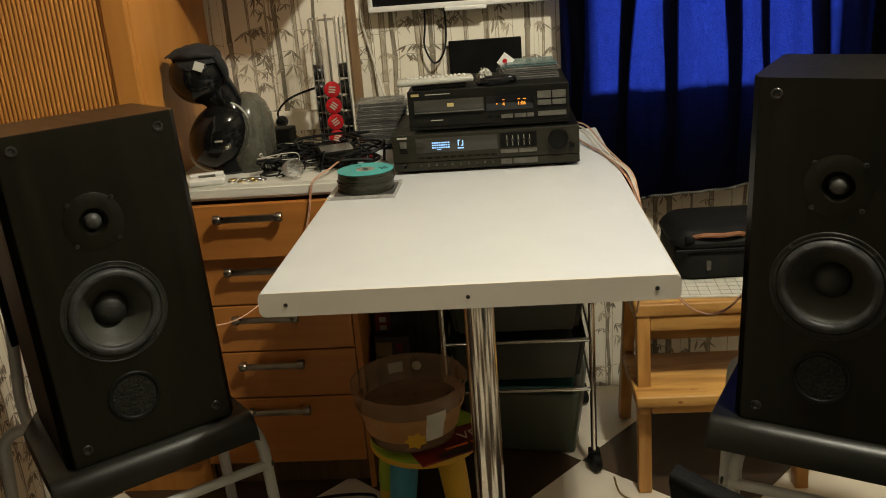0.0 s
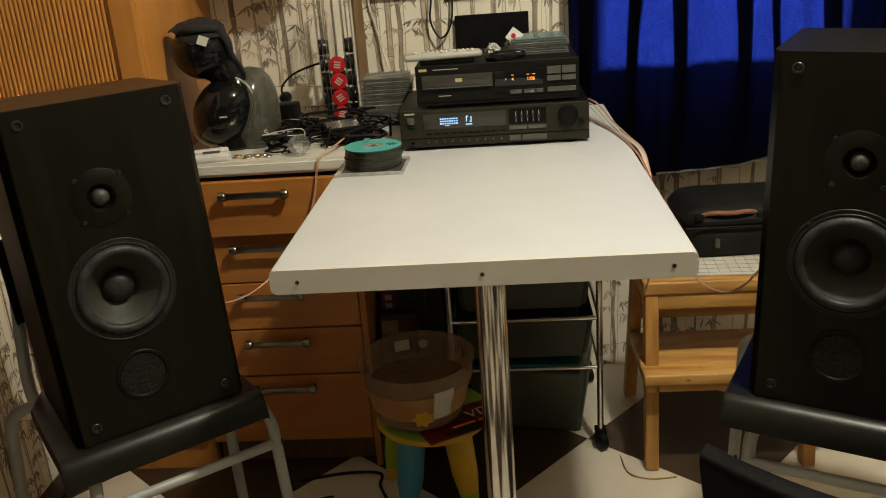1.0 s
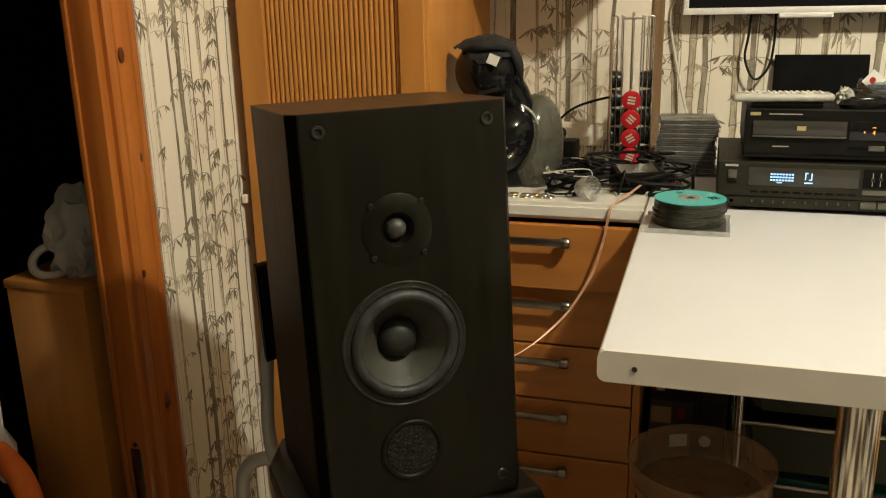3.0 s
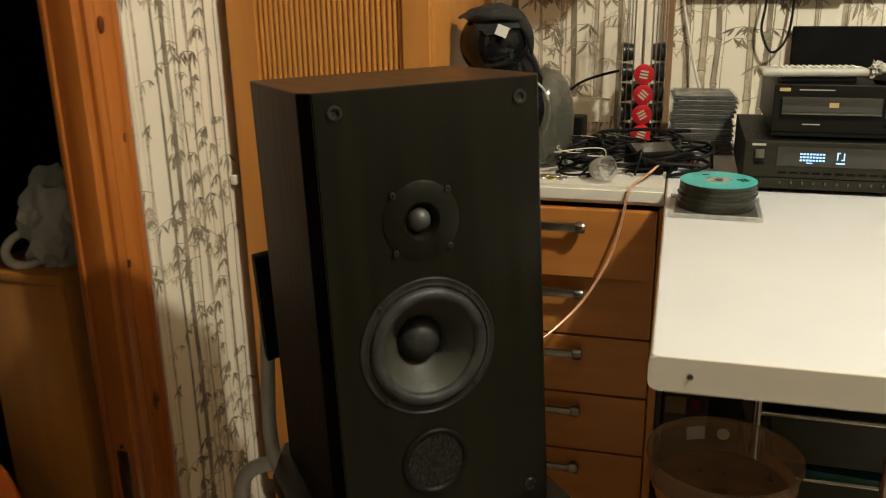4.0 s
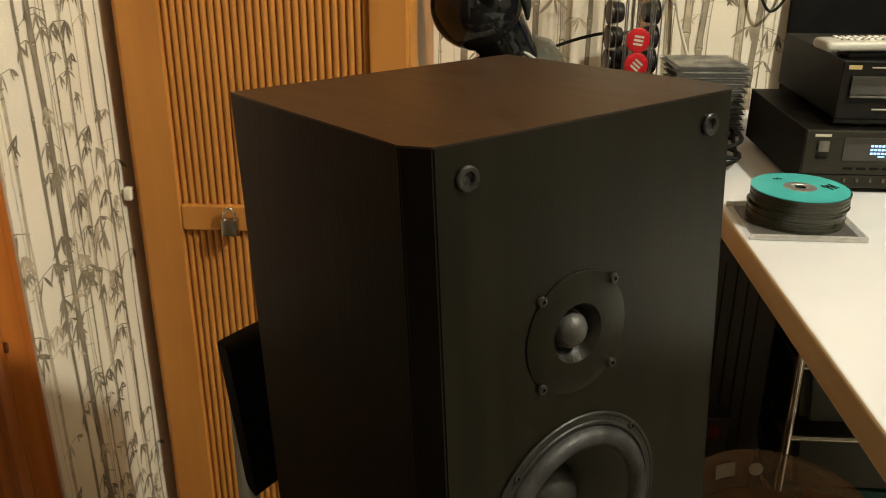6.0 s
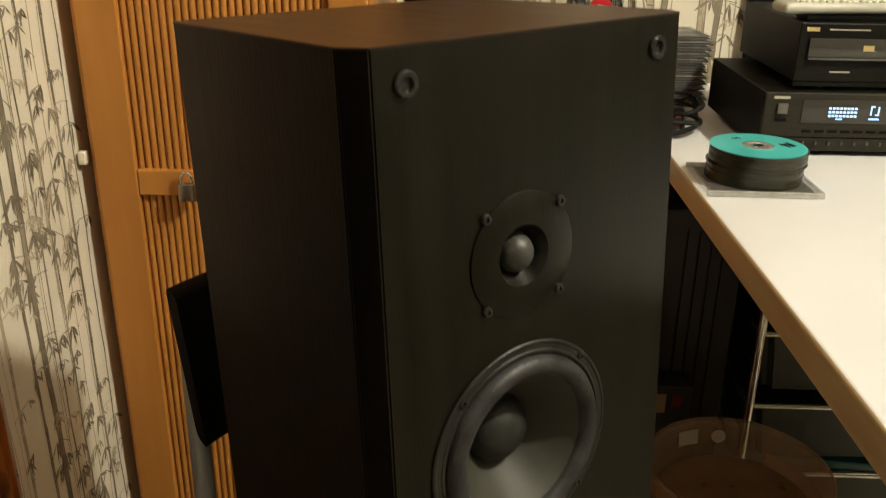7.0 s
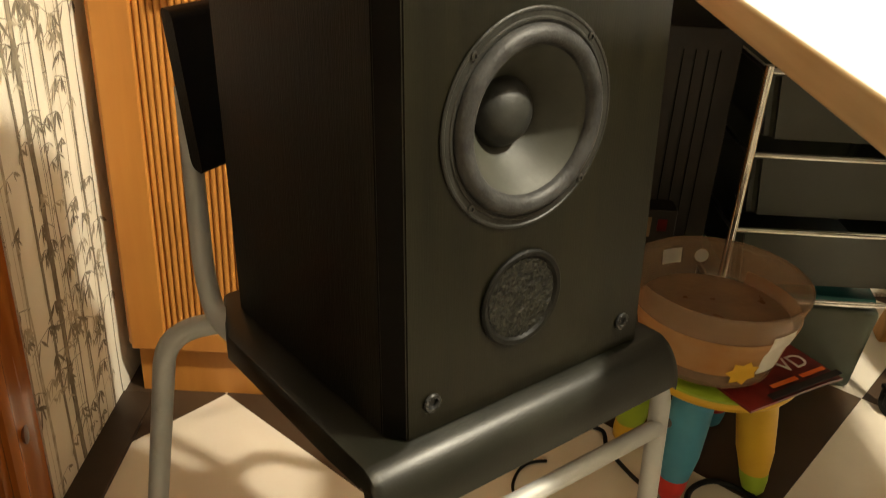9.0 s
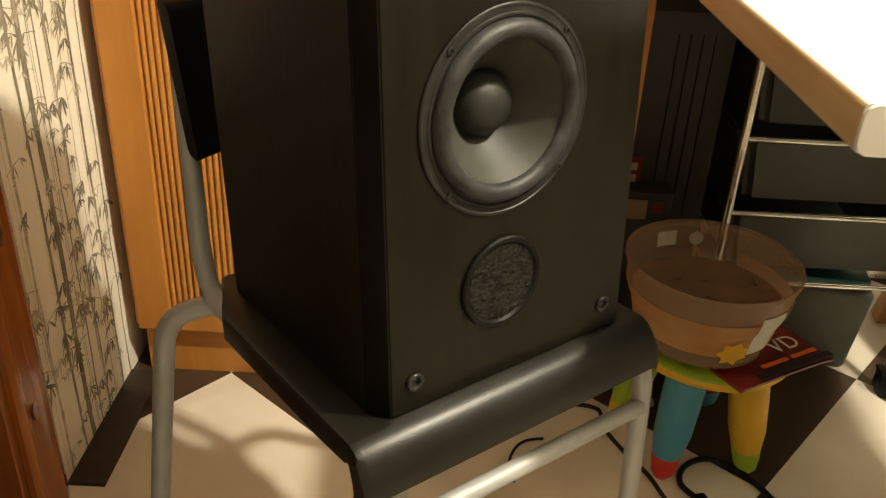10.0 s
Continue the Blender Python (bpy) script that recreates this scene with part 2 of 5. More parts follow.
M_BROWNTILE = mat("brown_floor_tile", (0.060, 0.036, 0.020), (0.042, 0.025, 0.014), 0.4, scale=5, bump=0.06, fine=200, island=0.06)
M_JOINT = mat("floor_joint", (0.16, 0.12, 0.08), (0.12, 0.09, 0.06), 0.7, scale=20)
M_ORANGE = mat("orange_fabric", (0.72, 0.16, 0.02), (0.6, 0.12, 0.015), 0.7, scale=20)
M_WHITEBAG = mat("white_bag", (0.55, 0.54, 0.50), (0.42, 0.41, 0.38), 0.6, scale=9, bump=0.4)
M_GLASS = mat("pane_glass", (0.9, 0.92, 0.95), rough=0.03, trans=1.0, ior=1.02)
M_BRASS = mat("brass", (0.65, 0.48, 0.2), (0.55, 0.4, 0.16), 0.3, 0.9, scale=40)
M_DUSK = mat("dusk_sky", (0.01, 0.015, 0.05), (0.015, 0.02, 0.07), 0.9, scale=1)


def curtain_material():
    m = bpy.data.materials.new("blue_curtain_cloth")
    m.use_nodes = True
    n, k = m.node_tree.nodes, m.node_tree.links
    n.remove(n["Principled BSDF"])
    d, t, mix = n.new("ShaderNodeBsdfDiffuse"), n.new("ShaderNodeBsdfTranslucent"), n.new("ShaderNodeMixShader")
    co, weave, cloud = n.new("ShaderNodeTexCoord"), n.new("ShaderNodeTexNoise"), n.new("ShaderNodeTexNoise")
    weave.inputs["Scale"].default_value, weave.inputs["Detail"].default_value = 330, 5
    cloud.inputs["Scale"].default_value = 5
    k.new(co.outputs["Object"], weave.inputs["Vector"])
    k.new(co.outputs["Object"], cloud.inputs["Vector"])
    col = n.new("ShaderNodeMix")
    col.data_type = "RGBA"
    col.inputs["A"].default_value, col.inputs["B"].default_value = (0.045, 0.065, 0.36, 1), (0.26, 0.34, 0.92, 1)
    mr = n.new("ShaderNodeMapRange")
    mr.inputs["From Min"].default_value, mr.inputs["From Max"].default_value = 0.35, 0.68
    k.new(weave.outputs["Fac"], mr.inputs["Value"])
    k.new(mr.outputs[0], col.inputs["Factor"])
    k.new(col.outputs["Result"], t.inputs["Color"])
    d.inputs["Color"].default_value = (0.0012, 0.0012, 0.0020, 1)
    mix.inputs[0].default_value = 0.045
    k.new(d.outputs[0], mix.inputs[1])
    k.new(t.outputs[0], mix.inputs[2])
    k.new(mix.outputs[0], n["Material Output"].inputs["Surface"])
    return m


M_CURTAIN = curtain_material()


# ---------- builders ----------
def link(name, bm, material, parent=None, label="", smooth=False):
    me = bpy.data.meshes.new(name)
    bmesh.ops.recalc_face_normals(bm, faces=bm.faces[:])
    bm.to_mesh(me)
    bm.free()
    for p in me.polygons:
        p.use_smooth = smooth
    me.materials.append(material)
    ob = new(name, me)
    if smooth:
        ob.data.set_sharp_from_angle(angle=radians(38))
    if parent:
        ob.parent = parent
    if label:
        ob["label"] = label
    return ob


def part(name, bm, material, parent, label="", smooth=True):
    return link(name, bm, material, parent, label, smooth)


def thing(name, at, label, category, group="", kind="", rz=0, rx=0, ry=0):
    ob = new(name)
    ob.empty_display_size = 0.05
    ob.matrix_world = pose(*at, rx, ry, rz)
    return tagged(ob, label, category, group, kind)


def box(x0, x1, y0, y1, z0, z1, bevel=0.0, seg=2, m=None):
    bm = bmesh.new()
    bmesh.ops.create_cube(bm, size=1)
    for v in bm.verts:
        v.co = Vector(((x0 + x1) / 2 + v.co.x * (x1 - x0), (y0 + y1) / 2 + v.co.y * (y1 - y0), (z0 + z1) / 2 + v.co.z * (z1 - z0)))
    if bevel:
        bmesh.ops.bevel(bm, geom=bm.edges[:], offset=bevel, segments=seg, affect="EDGES", profile=0.5)
    if m:
        bm.transform(m)
    return bm


def lathe(profile, n=40, axis="z", closed=False, m=None):
    """Turns (radius, height) pairs about an axis."""
    bm = bmesh.new()
    rings = []
    for r, h in profile:
        if r < 1e-6:
            rings.append([bm.verts.new((0, 0, h))])
        else:
            rings.append([bm.verts.new((r * math.cos(2 * math.pi * i / n), r * math.sin(2 * math.pi * i / n), h)) for i in range(n)])
    for a, b in zip(rings, rings[1:]):
        for i in range(n):
            j = (i + 1) % n
            f = [a[i % len(a)], a[j % len(a)], b[j % len(b)], b[i % len(b)]]
            f = [v for q, v in enumerate(f) if v not in f[:q]]
            if len(f) > 2:
                bm.faces.new(f)
    if axis == "y":
        bm.transform(Matrix.Rotation(radians(90), 4, "X"))
    if axis == "x":
        bm.transform(Matrix.Rotation(radians(90), 4, "Y"))
    if m:
        bm.transform(m)
    return bm


def smooth_path(pts, steps=8):
    pts = [Vector(p) for p in pts]
    out = []
    for i in range(len(pts) - 1):
        p0, p1, p2, p3 = pts[max(i - 1, 0)], pts[i], pts[i + 1], pts[min(i + 2, len(pts) - 1)]
        for s in range(steps):
            t = s / steps
            out.append(0.5 * ((2 * p1) + (p2 - p0) * t + (2 * p0 - 5 * p1 + 4 * p2 - p3) * t * t + (3 * p1 - p0 - 3 * p2 + p3) * t ** 3))
    return out + [pts[-1]]


def tube(pts, r, n=10, curved=True, steps=8, radii=None):
    pts = smooth_path(pts, steps) if curved else [Vector(p) for p in pts]
    bm = bmesh.new()
    rings, side = [], None
    for i, p in enumerate(pts):
        d = (pts[min(i + 1, len(pts) - 1)] - pts[max(i - 1, 0)]).normalized()
        if side is None:
            side = d.orthogonal().normalized()
        side = (side - d * side.dot(d)).normalized()
        up = d.cross(side)
        rad = r if radii is None else float(np.interp(i / (len(pts) - 1), [q[0] for q in radii], [q[1] for q in radii]))
        rings.append([bm.verts.new(p + rad * (side * math.cos(2 * math.pi * a / n) + up * math.sin(2 * math.pi * a / n))) for a in range(n)])
    for a, b in zip(rings, rings[1:]):
        for i in range(n):
            bm.faces.new((a[i], a[(i + 1) % n], b[(i + 1) % n], b[i]))
    bm.faces.new(rings[0])
    bm.faces.new(rings[-1])
    return bm


def bent(pts, r, n=12, fillet=0.04):
    """A tube of straight runs with rounded bends."""
    pts = [Vector(p) for p in pts]
    out = [pts[0]]
    for a, b, c in zip(pts, pts[1:], pts[2:]):
        f = min(fillet, (a - b).length * 0.45, (c - b).length * 0.45)
        p, q = b + (a - b).normalized() * f, b + (c - b).normalized() * f
        for s in range(7):
            t = s / 6
            out.append((1 - t) ** 2 * p + 2 * t * (1 - t) * b + t * t * q)
    return tube(out + [pts[-1]], r, n, False)


def extrude_y(outline, y0, y1):
    bm = bmesh.new()
    a = [bm.verts.new((x, y0, z)) for x, z in outline]
    b = [bm.verts.new((x, y1, z)) for x, z in outline]
    n = len(a)
    for i in range(n):
        bm.faces.new((a[i], a[(i + 1) % n], b[(i + 1) % n], b[i]))
    bm.faces.new(a)
    bm.faces.new(b)
    return bm


def join(*bms):
    out = bmesh.new()
    for b in bms:
        me = bpy.data.meshes.new("t")
        b.to_mesh(me)
        b.free()
        out.from_mesh(me)
        bpy.data.meshes.remove(me)
    return out


def round_rect(x0, x1, z0, z1, r, seg=6):
    out = []
    for cx, cz, a0 in ((x1 - r, z1 - r, 0), (x0 + r, z1 - r, 90), (x0 + r, z0 + r, 180), (x1 - r, z0 + r, 270)):
        for s in range(seg + 1):
            a = radians(a0 + 90 * s / seg)
            out.append((cx + r * math.cos(a), cz + r * math.sin(a)))
    return out


def lettering(text, size, at, material, parent, label="", flat=False):
    cu = bpy.data.curves.new("text", "FONT")
    cu.body, cu.size, cu.extrude = text, size, 0.0004
    cu.align_x = "CENTER"
    ob = bpy.data.objects.new("text", cu)
    scene.collection.objects.link(ob)
    bpy.context.view_layer.update()
    me = bpy.data.meshes.new_from_object(ob.evaluated_get(bpy.context.evaluated_depsgraph_get()))
    bpy.data.objects.remove(ob)
    me.materials.clear()
    me.materials.append(material)
    t = new("digits", me)
    t.parent = parent
    t.matrix_basis = pose(*at, 0 if flat else 90, 0, 0)
    if label:
        t["label"] = label
    return t


rnd = random.Random(7)

# ---------- shell of the room ----------
XL, XR, YN, YS, ZC = -1.335, 1.75, 2.6, -4.4, 2.60
WT = 0.10


def wall(name, boxes, material, label):
    ob = link(name, join(*[box(*b) for b in boxes]), material)
    return tagged(ob, label, "wall", kind="structure")


wall_north = wall("wall_north", [(XL - WT, 0.24, YN, YN + WT, 0, ZC), (0.94, XR + WT, YN, YN + WT, 0, ZC), (0.24, 0.94, YN, YN + WT, 0, 0.95), (0.24, 0.94, YN, YN + WT, 2.05, ZC)],
                  M_PAPER, "cream wallpapered wall with brown bamboo print")
wall_west = wall("wall_west", [(XL - 0.05, XL, 1.625, YN, 0, ZC), (XL - 0.05, XL, YS, 0.72, 0, ZC), (XL - 0.05, XL, 0.72, 1.625, 2.06, ZC)], M_PAPER,
                 "cream wallpapered wall with bamboo print beside the doorway")
# walls and ceiling out of view, kept dull and distant to limit bounced light
wall("wall_east", [(XR, XR + WT, YS - WT, YN, 0, ZC)], M_PLASTER, "unseen plaster wall added to close the room")
wall("wall_south", [(XL - WT, XR, YS - WT, YS, 0, ZC)], M_PLASTER, "unseen plaster wall added behind the walk")
tagged(link("ceiling", box(-3.3, XR + WT, YS - WT, YN + WT, ZC, ZC + 0.1), M_PLASTER), "plain pale ceiling", "ceiling", kind="structure")
# lack of light is put into the colour; east piece added against lamp leak
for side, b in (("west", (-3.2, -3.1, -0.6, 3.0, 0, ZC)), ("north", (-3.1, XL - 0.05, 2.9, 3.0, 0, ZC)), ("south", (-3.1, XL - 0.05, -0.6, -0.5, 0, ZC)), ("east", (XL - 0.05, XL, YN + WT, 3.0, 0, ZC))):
    wall("wall_hall_" + side, [b], M_ROOMSHADE, "wall of the unlit next room, darkness put into its colour")
tagged(link("floor_hall", box(-3.2, XL - 0.05, -0.6, 3.0, -0.06, 0.0), M_BROWNTILE), "dark floor of the unlit next room", "floor", kind="structure")
floor = tagged(link("floor", box(XL - WT, XR + WT, YS - WT, YN + WT, -0.06, -0.004), M_JOINT), "diagonal chequered floor of cream and dark brown tiles", "floor", kind="structure")
# thin dark brown strip on the floor beside the west wall
tagged(link("strip_floor", box(XL, -1.272, 1.73, 2.05, -0.004, 0.007, 0.002), M_DARKSTRIP), "dark brown flat floor strip along the wall", "trim", kind="structure")
tagged(link("trim_north", box(-0.445, -0.417, 2.590, YN, 0.885, ZC, 0.003), M_STRIP), "dark brown vertical wooden strip on the wallpaper", "trim", kind="structure")


# bamboo print on the wallpapers
REPEAT = 0.53


def bamboo(name, to_world, u0, u1, v0, v1, stems, parent, seed, extra):
    r = random.Random(seed)
    dark, wash, pale = ([], []), ([], []), ([], [])

    def quad(store, pts, off):
        lo, hi = min(v for u, v in pts), max(v for u, v in pts)
        for k in range(-1, 6):
            if hi + k * REPEAT > v0 and lo + k * REPEAT < v1:
                base = len(store[0])
                store[0].extend(to_world(u, v + k * REPEAT, off) for u, v in pts)
                store[1].append(tuple(range(base, base + len(pts))))

    def leaf(store, u, v, ang, ln, w):
        c, s = math.cos(ang), math.sin(ang)
        off = r.uniform(0.0005, 0.0011)
        bendy = r.uniform(-0.16, 0.16) * ln
        pts = []
        for t, h in ((0, 0.0), (0.28, 0.8), (0.55, 1.0), (0.8, 0.6), (1, 0)):
            pts.append((u + c * ln * t - s * (w * h / 2 + bendy * t * t), v + s * ln * t + c * (w * h / 2 + bendy * t * t)))
        for t, h in ((0.8, 0.6), (0.55, 1.0), (0.28, 0.8)):
            pts.append((u + c * ln * t - s * (-w * h / 2 + bendy * t * t), v + s * ln * t + c * (-w * h / 2 + bendy * t * t)))
        quad(store, pts, off)

    def stroke(store, pts, w, lift=0.0):
        off = r.uniform(0.0003, 0.0006) + lift
        for (a, b), (c, d) in zip(pts, pts[1:]):
            ln = math.hypot(c - a, d - b) or 1
            nx, ny = -(d - b) / ln * w / 2, (c - a) / ln * w / 2
            quad(store, [(a + nx, b + ny), (a - nx, b - ny), (c - nx, d - ny), (c + nx, d + ny)], off)

    def cluster(store, u, v, size):
        d0 = r.choice((-1, 1))
        tip = (u + d0 * size * r.uniform(0.5, 1.9), v + size * r.uniform(0.0, 0.8))
        knee = ((u + tip[0]) / 2, (v + tip[1]) / 2 + size * r.uniform(0.05, 0.2))
        stroke(store, [(u, v), knee, tip], 0.0013)
        for bu, bv, n in ((tip[0], tip[1], r.randint(3, 6)), (knee[0], knee[1], r.randint(1, 3))):
            for q in range(n):
                leaf(store, bu, bv, radians(-90 + r.uniform(-62, 62)), size * r.uniform(0.55, 1.15), size * r.uniform(0.10, 0.19))

    def culm(u, w, faint):
        """A standing cane: washed joints between dark rings, with leafy twigs at some of the rings."""
        body = pale if faint else wash
        edge = wash if faint else dark
        n = max(3, round(REPEAT / (r.uniform(0.085, 0.12) * (0.8 + w * 30))))
        start = r.uniform(0, REPEAT)
        us = [u + r.uniform(-0.003, 0.003) for q in range(n)]
        vs = [start + REPEAT * (q + (r.uniform(-0.2, 0.2) if q else 0)) / n for q in range(n)] + [start + REPEAT]
        for q in range(n):
            u, nu, v, nv = us[q], us[(q + 1) % n], vs[q], vs[q + 1]
            ln = nv - v
            off = r.uniform(0.0003, 0.0006)
            if w > 0.005:
                h = w / 2
                quad(body, [(u - h * 1.12, v), (u + h * 1.12, v), (u + h * 0.9, v + ln * 0.12), (nu + h * 0.9, nv - ln * 0.12), (nu + h * 1.12, nv - 0.003),
                            (nu - h * 1.12, nv - 0.003), (nu - h * 0.9, nv - ln * 0.12), (u - h * 0.9, v + ln * 0.12)], off)
                for sgn in (-1, 1):
                    if r.random() < 0.85:
                        stroke(edge, [(u + sgn * h * 1.05, v), (u + sgn * h * 0.88, v + ln * 0.15), (nu + sgn * h * 0.88, nv - ln * 0.15), (nu + sgn * h * 1.05, nv - 0.003)], w * r.uniform(0.12, 0.26), 0.0003)
                for q in range(r.randint(1, 3)):
                    g = r.uniform(-0.6, 0.6) * h
                    c, d = sorted((r.uniform(0.05, 0.9), r.uniform(0.1, 0.95)))
                    stroke(edge, [(u + g, v + ln * c), (nu + g, v + ln * d)], w * r.uniform(0.06, 0.14), 0.0003)
                stroke(edge, [(nu - h * 1.3, nv - 0.002), (nu, nv + 0.0005), (nu + h * 1.3, nv - 0.002)], 0.0032, 0.0005)
            else:
                stroke(body, [(u, v), ((u + nu) / 2 + r.uniform(-0.002, 0.002), (v + nv) / 2), (nu, nv - 0.002)], w)
                stroke(edge, [(nu - w * 0.8, nv - 0.001), (nu + w * 0.8, nv - 0.001)], 0.002, 0.0003)
            if u0 + 0.015 < nu < u1 - 0.015 and r.random() < 0.62:
                cluster(r.choice((dark, dark, wash, wash, pale)), nu, nv, r.uniform(0.024, 0.044))
                if r.random() < 0.4:
                    cluster(r.choice((wash, pale)), nu, nv - 0.01, r.uniform(0.022, 0.035))

    for su, w, faint in stems:
        culm(su, w, faint)
    for q in range(extra):
        culm(r.uniform(u0, u1), r.choice((0.0012, 0.0016, 0.002, 0.003, 0.0045)), r.random() < 0.65)
    for store, m, nm in ((dark, M_PRINT, "bamboo_print"), (wash, M_WASH, "bamboo_wash_print"), (pale, M_INK_PALE, "pale_bamboo_print")):
        me = bpy.data.meshes.new(nm)
        me.from_pydata([Vector(p) for p in store[0]], [], store[1])
        me.materials.append(m)
        ob = new(nm, me)
        ob.parent = parent
        ob["kind"] = "stuff"


bamboo("n", lambda u, v, o: (min(max(u, -0.862), 0.236), YN - o, min(max(v, 0.885), 2.4)), -0.86, 0.23, 0.885, 1.75,
       [(-0.806, 0.015, False), (-0.740, 0.006, True), (-0.658, 0.013, False), (-0.60, 0.010, True), (-0.544, 0.009, False), (-0.385, 0.014, True), (-0.345, 0.016, True), (-0.315, 0.013, False), (-0.24, 0.016, True),
        (-0.205, 0.013, False), (-0.10, 0.008, True), (-0.04, 0.013, True), (0.08, 0.015, False), (0.125, 0.007, True), (0.19, 0.012, True)], wall_north, 5, 26)
bamboo("n2", lambda u, v, o: (min(max(u, 0.24), 1.7), YN - o, min(max(v, 0.0), 0.94)), 0.26, 1.7, 0.0, 0.9,
       [(0.30, 0.010, False), (0.37, 0.006, True), (0.45, 0.013, False), (0.49, 0.015, False), (0.56, 0.006, False), (0.62, 0.012, True), (0.72, 0.010, False), (0.80, 0.014, True)], wall_north, 9, 22)
bamboo("w", lambda u, v, o: (XL + o, min(max(u, 1.72), 2.59), min(max(v, 0.0), 2.4)), 1.72, 2.06, 0.0, 2.0,
       [(1.853, 0.0135, False), (1.818, 0.007, False), (2.004, 0.0065, False), (1.930, 0.005, True), (1.762, 0.005, True), (1.965, 0.003, True), (2.045, 0.004, False)], wall_west, 3, 9)

# ---------- doorway ----------
frame_ob = tagged(new("door_1"), "reddish varnished pine door frame of an open doorway", "door frame", kind="structure")
frame_ob.matrix_world = pose(XL, 1.62, 0)


def casing(y_in, sgn):
    """Moulded casing board, standing, on the room side of the wall."""
    prof = [(0, 0), (0.012, 0.0), (0.016, 0.006), (0.018, 0.014), (0.013, 0.022), (0.013, 0.030), (0.017, 0.036), (0.0175, 0.060), (0.013, 0.066), (0.013, 0.072), (0.016, 0.078), (0.012, 0.092), (0.006, 0.098), (0, 0.098)]
    bm = bmesh.new()
    a = [bm.verts.new((p, y_in + sgn * q, 0)) for p, q in prof]
    b = [bm.verts.new((p, y_in + sgn * q, 2.15)) for p, q in prof]
    n = len(a)
    for i in range(n):
        bm.faces.new((a[i], a[(i + 1) % n], b[(i + 1) % n], b[i]))
    bm.faces.new(a), bm.faces.new(b)
    return bm


part("casing", casing(-0.002, 1), M_PINE, frame_ob)
for ky, kz, kr in ((0.030, 1.211, 0.009), (0.045, 0.52, 0.016), (0.020, 0.80, 0.005), (0.052, 1.02, 0.006), (0.036, 0.22, 0.011)):
    part("knot", lathe([(0, 0.0008), (kr * 0.6, 0.0006), (kr, 0.0), (kr, -0.004), (0, -0.004)], 20, "x", m=pose(0.0178, ky, kz) @ Matrix.Diagonal((1, 0.7, 1.5, 1))), M_PINEKNOT, frame_ob, "dark knot in the pine")
part("casing", casing(-0.90, -1), M_PINE, frame_ob)
part("casing", box(0, 0.017, -0.90, -0.002, 2.05, 2.14, 0.004), M_PINE, frame_ob)
part("jamb", join(box(-0.055, 0.003, -0.022, 0.004, 0, 2.06, 0.003), box(-0.053, -0.042, -0.030, -0.022, 0, 2.06, 0.002)), M_PINE, frame_ob)
part("jamb", box(-0.055, 0.003, -0.904, -0.878, 0, 2.06, 0.003), M_PINE, frame_ob)
part("strike_plate", box(-0.034, -0.010, -0.0245, -0.022, 0.30, 0.44, 0.001), M_BRUSHED, frame_ob, "worn steel strike plate")
for zz in (0.29, 0.45):
    part("screw", lathe([(0, -0.002), (0.004, -0.002), (0.004, 0), (0, 0)], 12, "y", m=pose(-0.022, -0.0245, zz)), M_SCREW, frame_ob)

# next room, through the doorway
cab = thing("side_cabinet", (-1.556, 1.82, 0), "orange-brown laminate side cabinet in the dark next room", "cabinet")
part("body", box(-0.094, 0.094, -0.187, 0.2, 0.0, 0.748, 0.003), M_HONEY, cab)
part("top", box(-0.097, 0.097, -0.19, 0.205, 0.748, 0.766, 0.003), M_HONEY, cab)


def crumple(name, at, size, material, label, category, seed, amp=0.25, freq=2.2):
    bm = bmesh.new()
    bmesh.ops.create_icosphere(bm, subdivisions=4, radius=1)
    off = Vector((seed * 3.1, seed * 1.7, seed))
    for v in bm.verts:
        d = 1 + amp * noise.noise(v.co * freq + off) + amp * 0.5 * noise.noise(v.co * freq * 3 + off)
        c = v.co * d
        v.co = Vector((c.x * size[0], c.y * size[1], max(c.z, -0.6) * size[2] + 0.6 * size[2]))
    ob = link(name, bm, material, smooth=True)
    ob.matrix_world = pose(*at)
    return tagged(ob, label, category)


crumple("folded_clothes", (-1.535, 1.745, 0.766), (0.070, 0.085, 0.105), M_GREYCLOTH, "crumpled grey clothes lying on the side cabinet", "clothes", 2, 0.35)
ringo = link("white_loop", lathe([(0.040 + 0.009 * math.cos(a), 0.009 * math.sin(a)) for a in [i * math.pi / 6 for i in range(13)]], 28), M_WHITEPL, smooth=True)
ringo.matrix_world = pose(-1.575, 1.690, 0.795, 38, 0, 20)
tagged(ringo, "white plastic loop hanging on the clothes", "loop")
crumple("white_bag", (-1.72, 1.52, 0), (0.095, 0.085, 0.46), M_WHITEBAG, "crumpled white bag on the floor of the dark room", "bag", 4)
crumple("backpack", (-1.60, 1.45, 0.0), (0.10, 0.10, 0.26), M_PAD, "dark backpack with orange trim on the floor", "backpack", 6, 0.12)
sl = link("orange_sleeve", tube([(-1.54, 1.45, 0.0), (-1.48, 1.45, 0.20), (-1.52, 1.47, 0.40), (-1.60, 1.49, 0.46)], 0.024, 10), M_ORANGE, smooth=True)
tagged(sl, "orange fabric strap leaning on the backpack", "strap")

# ---------- tall cupboard with ribbed door ----------
FX, FY = -0.867, 2.045
pantry = thing("tall_cupboard", (-1.09, 2.32, 0), "tall honey-coloured cupboard with a ribbed door", "cupboard")
ox, oy = -1.09, 2.32
part("body", box(-1.318 - ox, FX - ox, FY + 0.021 - oy, YN - 0.002 - oy, 0.105, 2.40, 0.002), M_HONEY, pantry)
part("plinth", box(-1.30 - ox, FX - 0.004 - ox, FY + 0.022 - oy, FY + 0.05 - oy, 0.0, 0.105), M_HONEY, pantry)


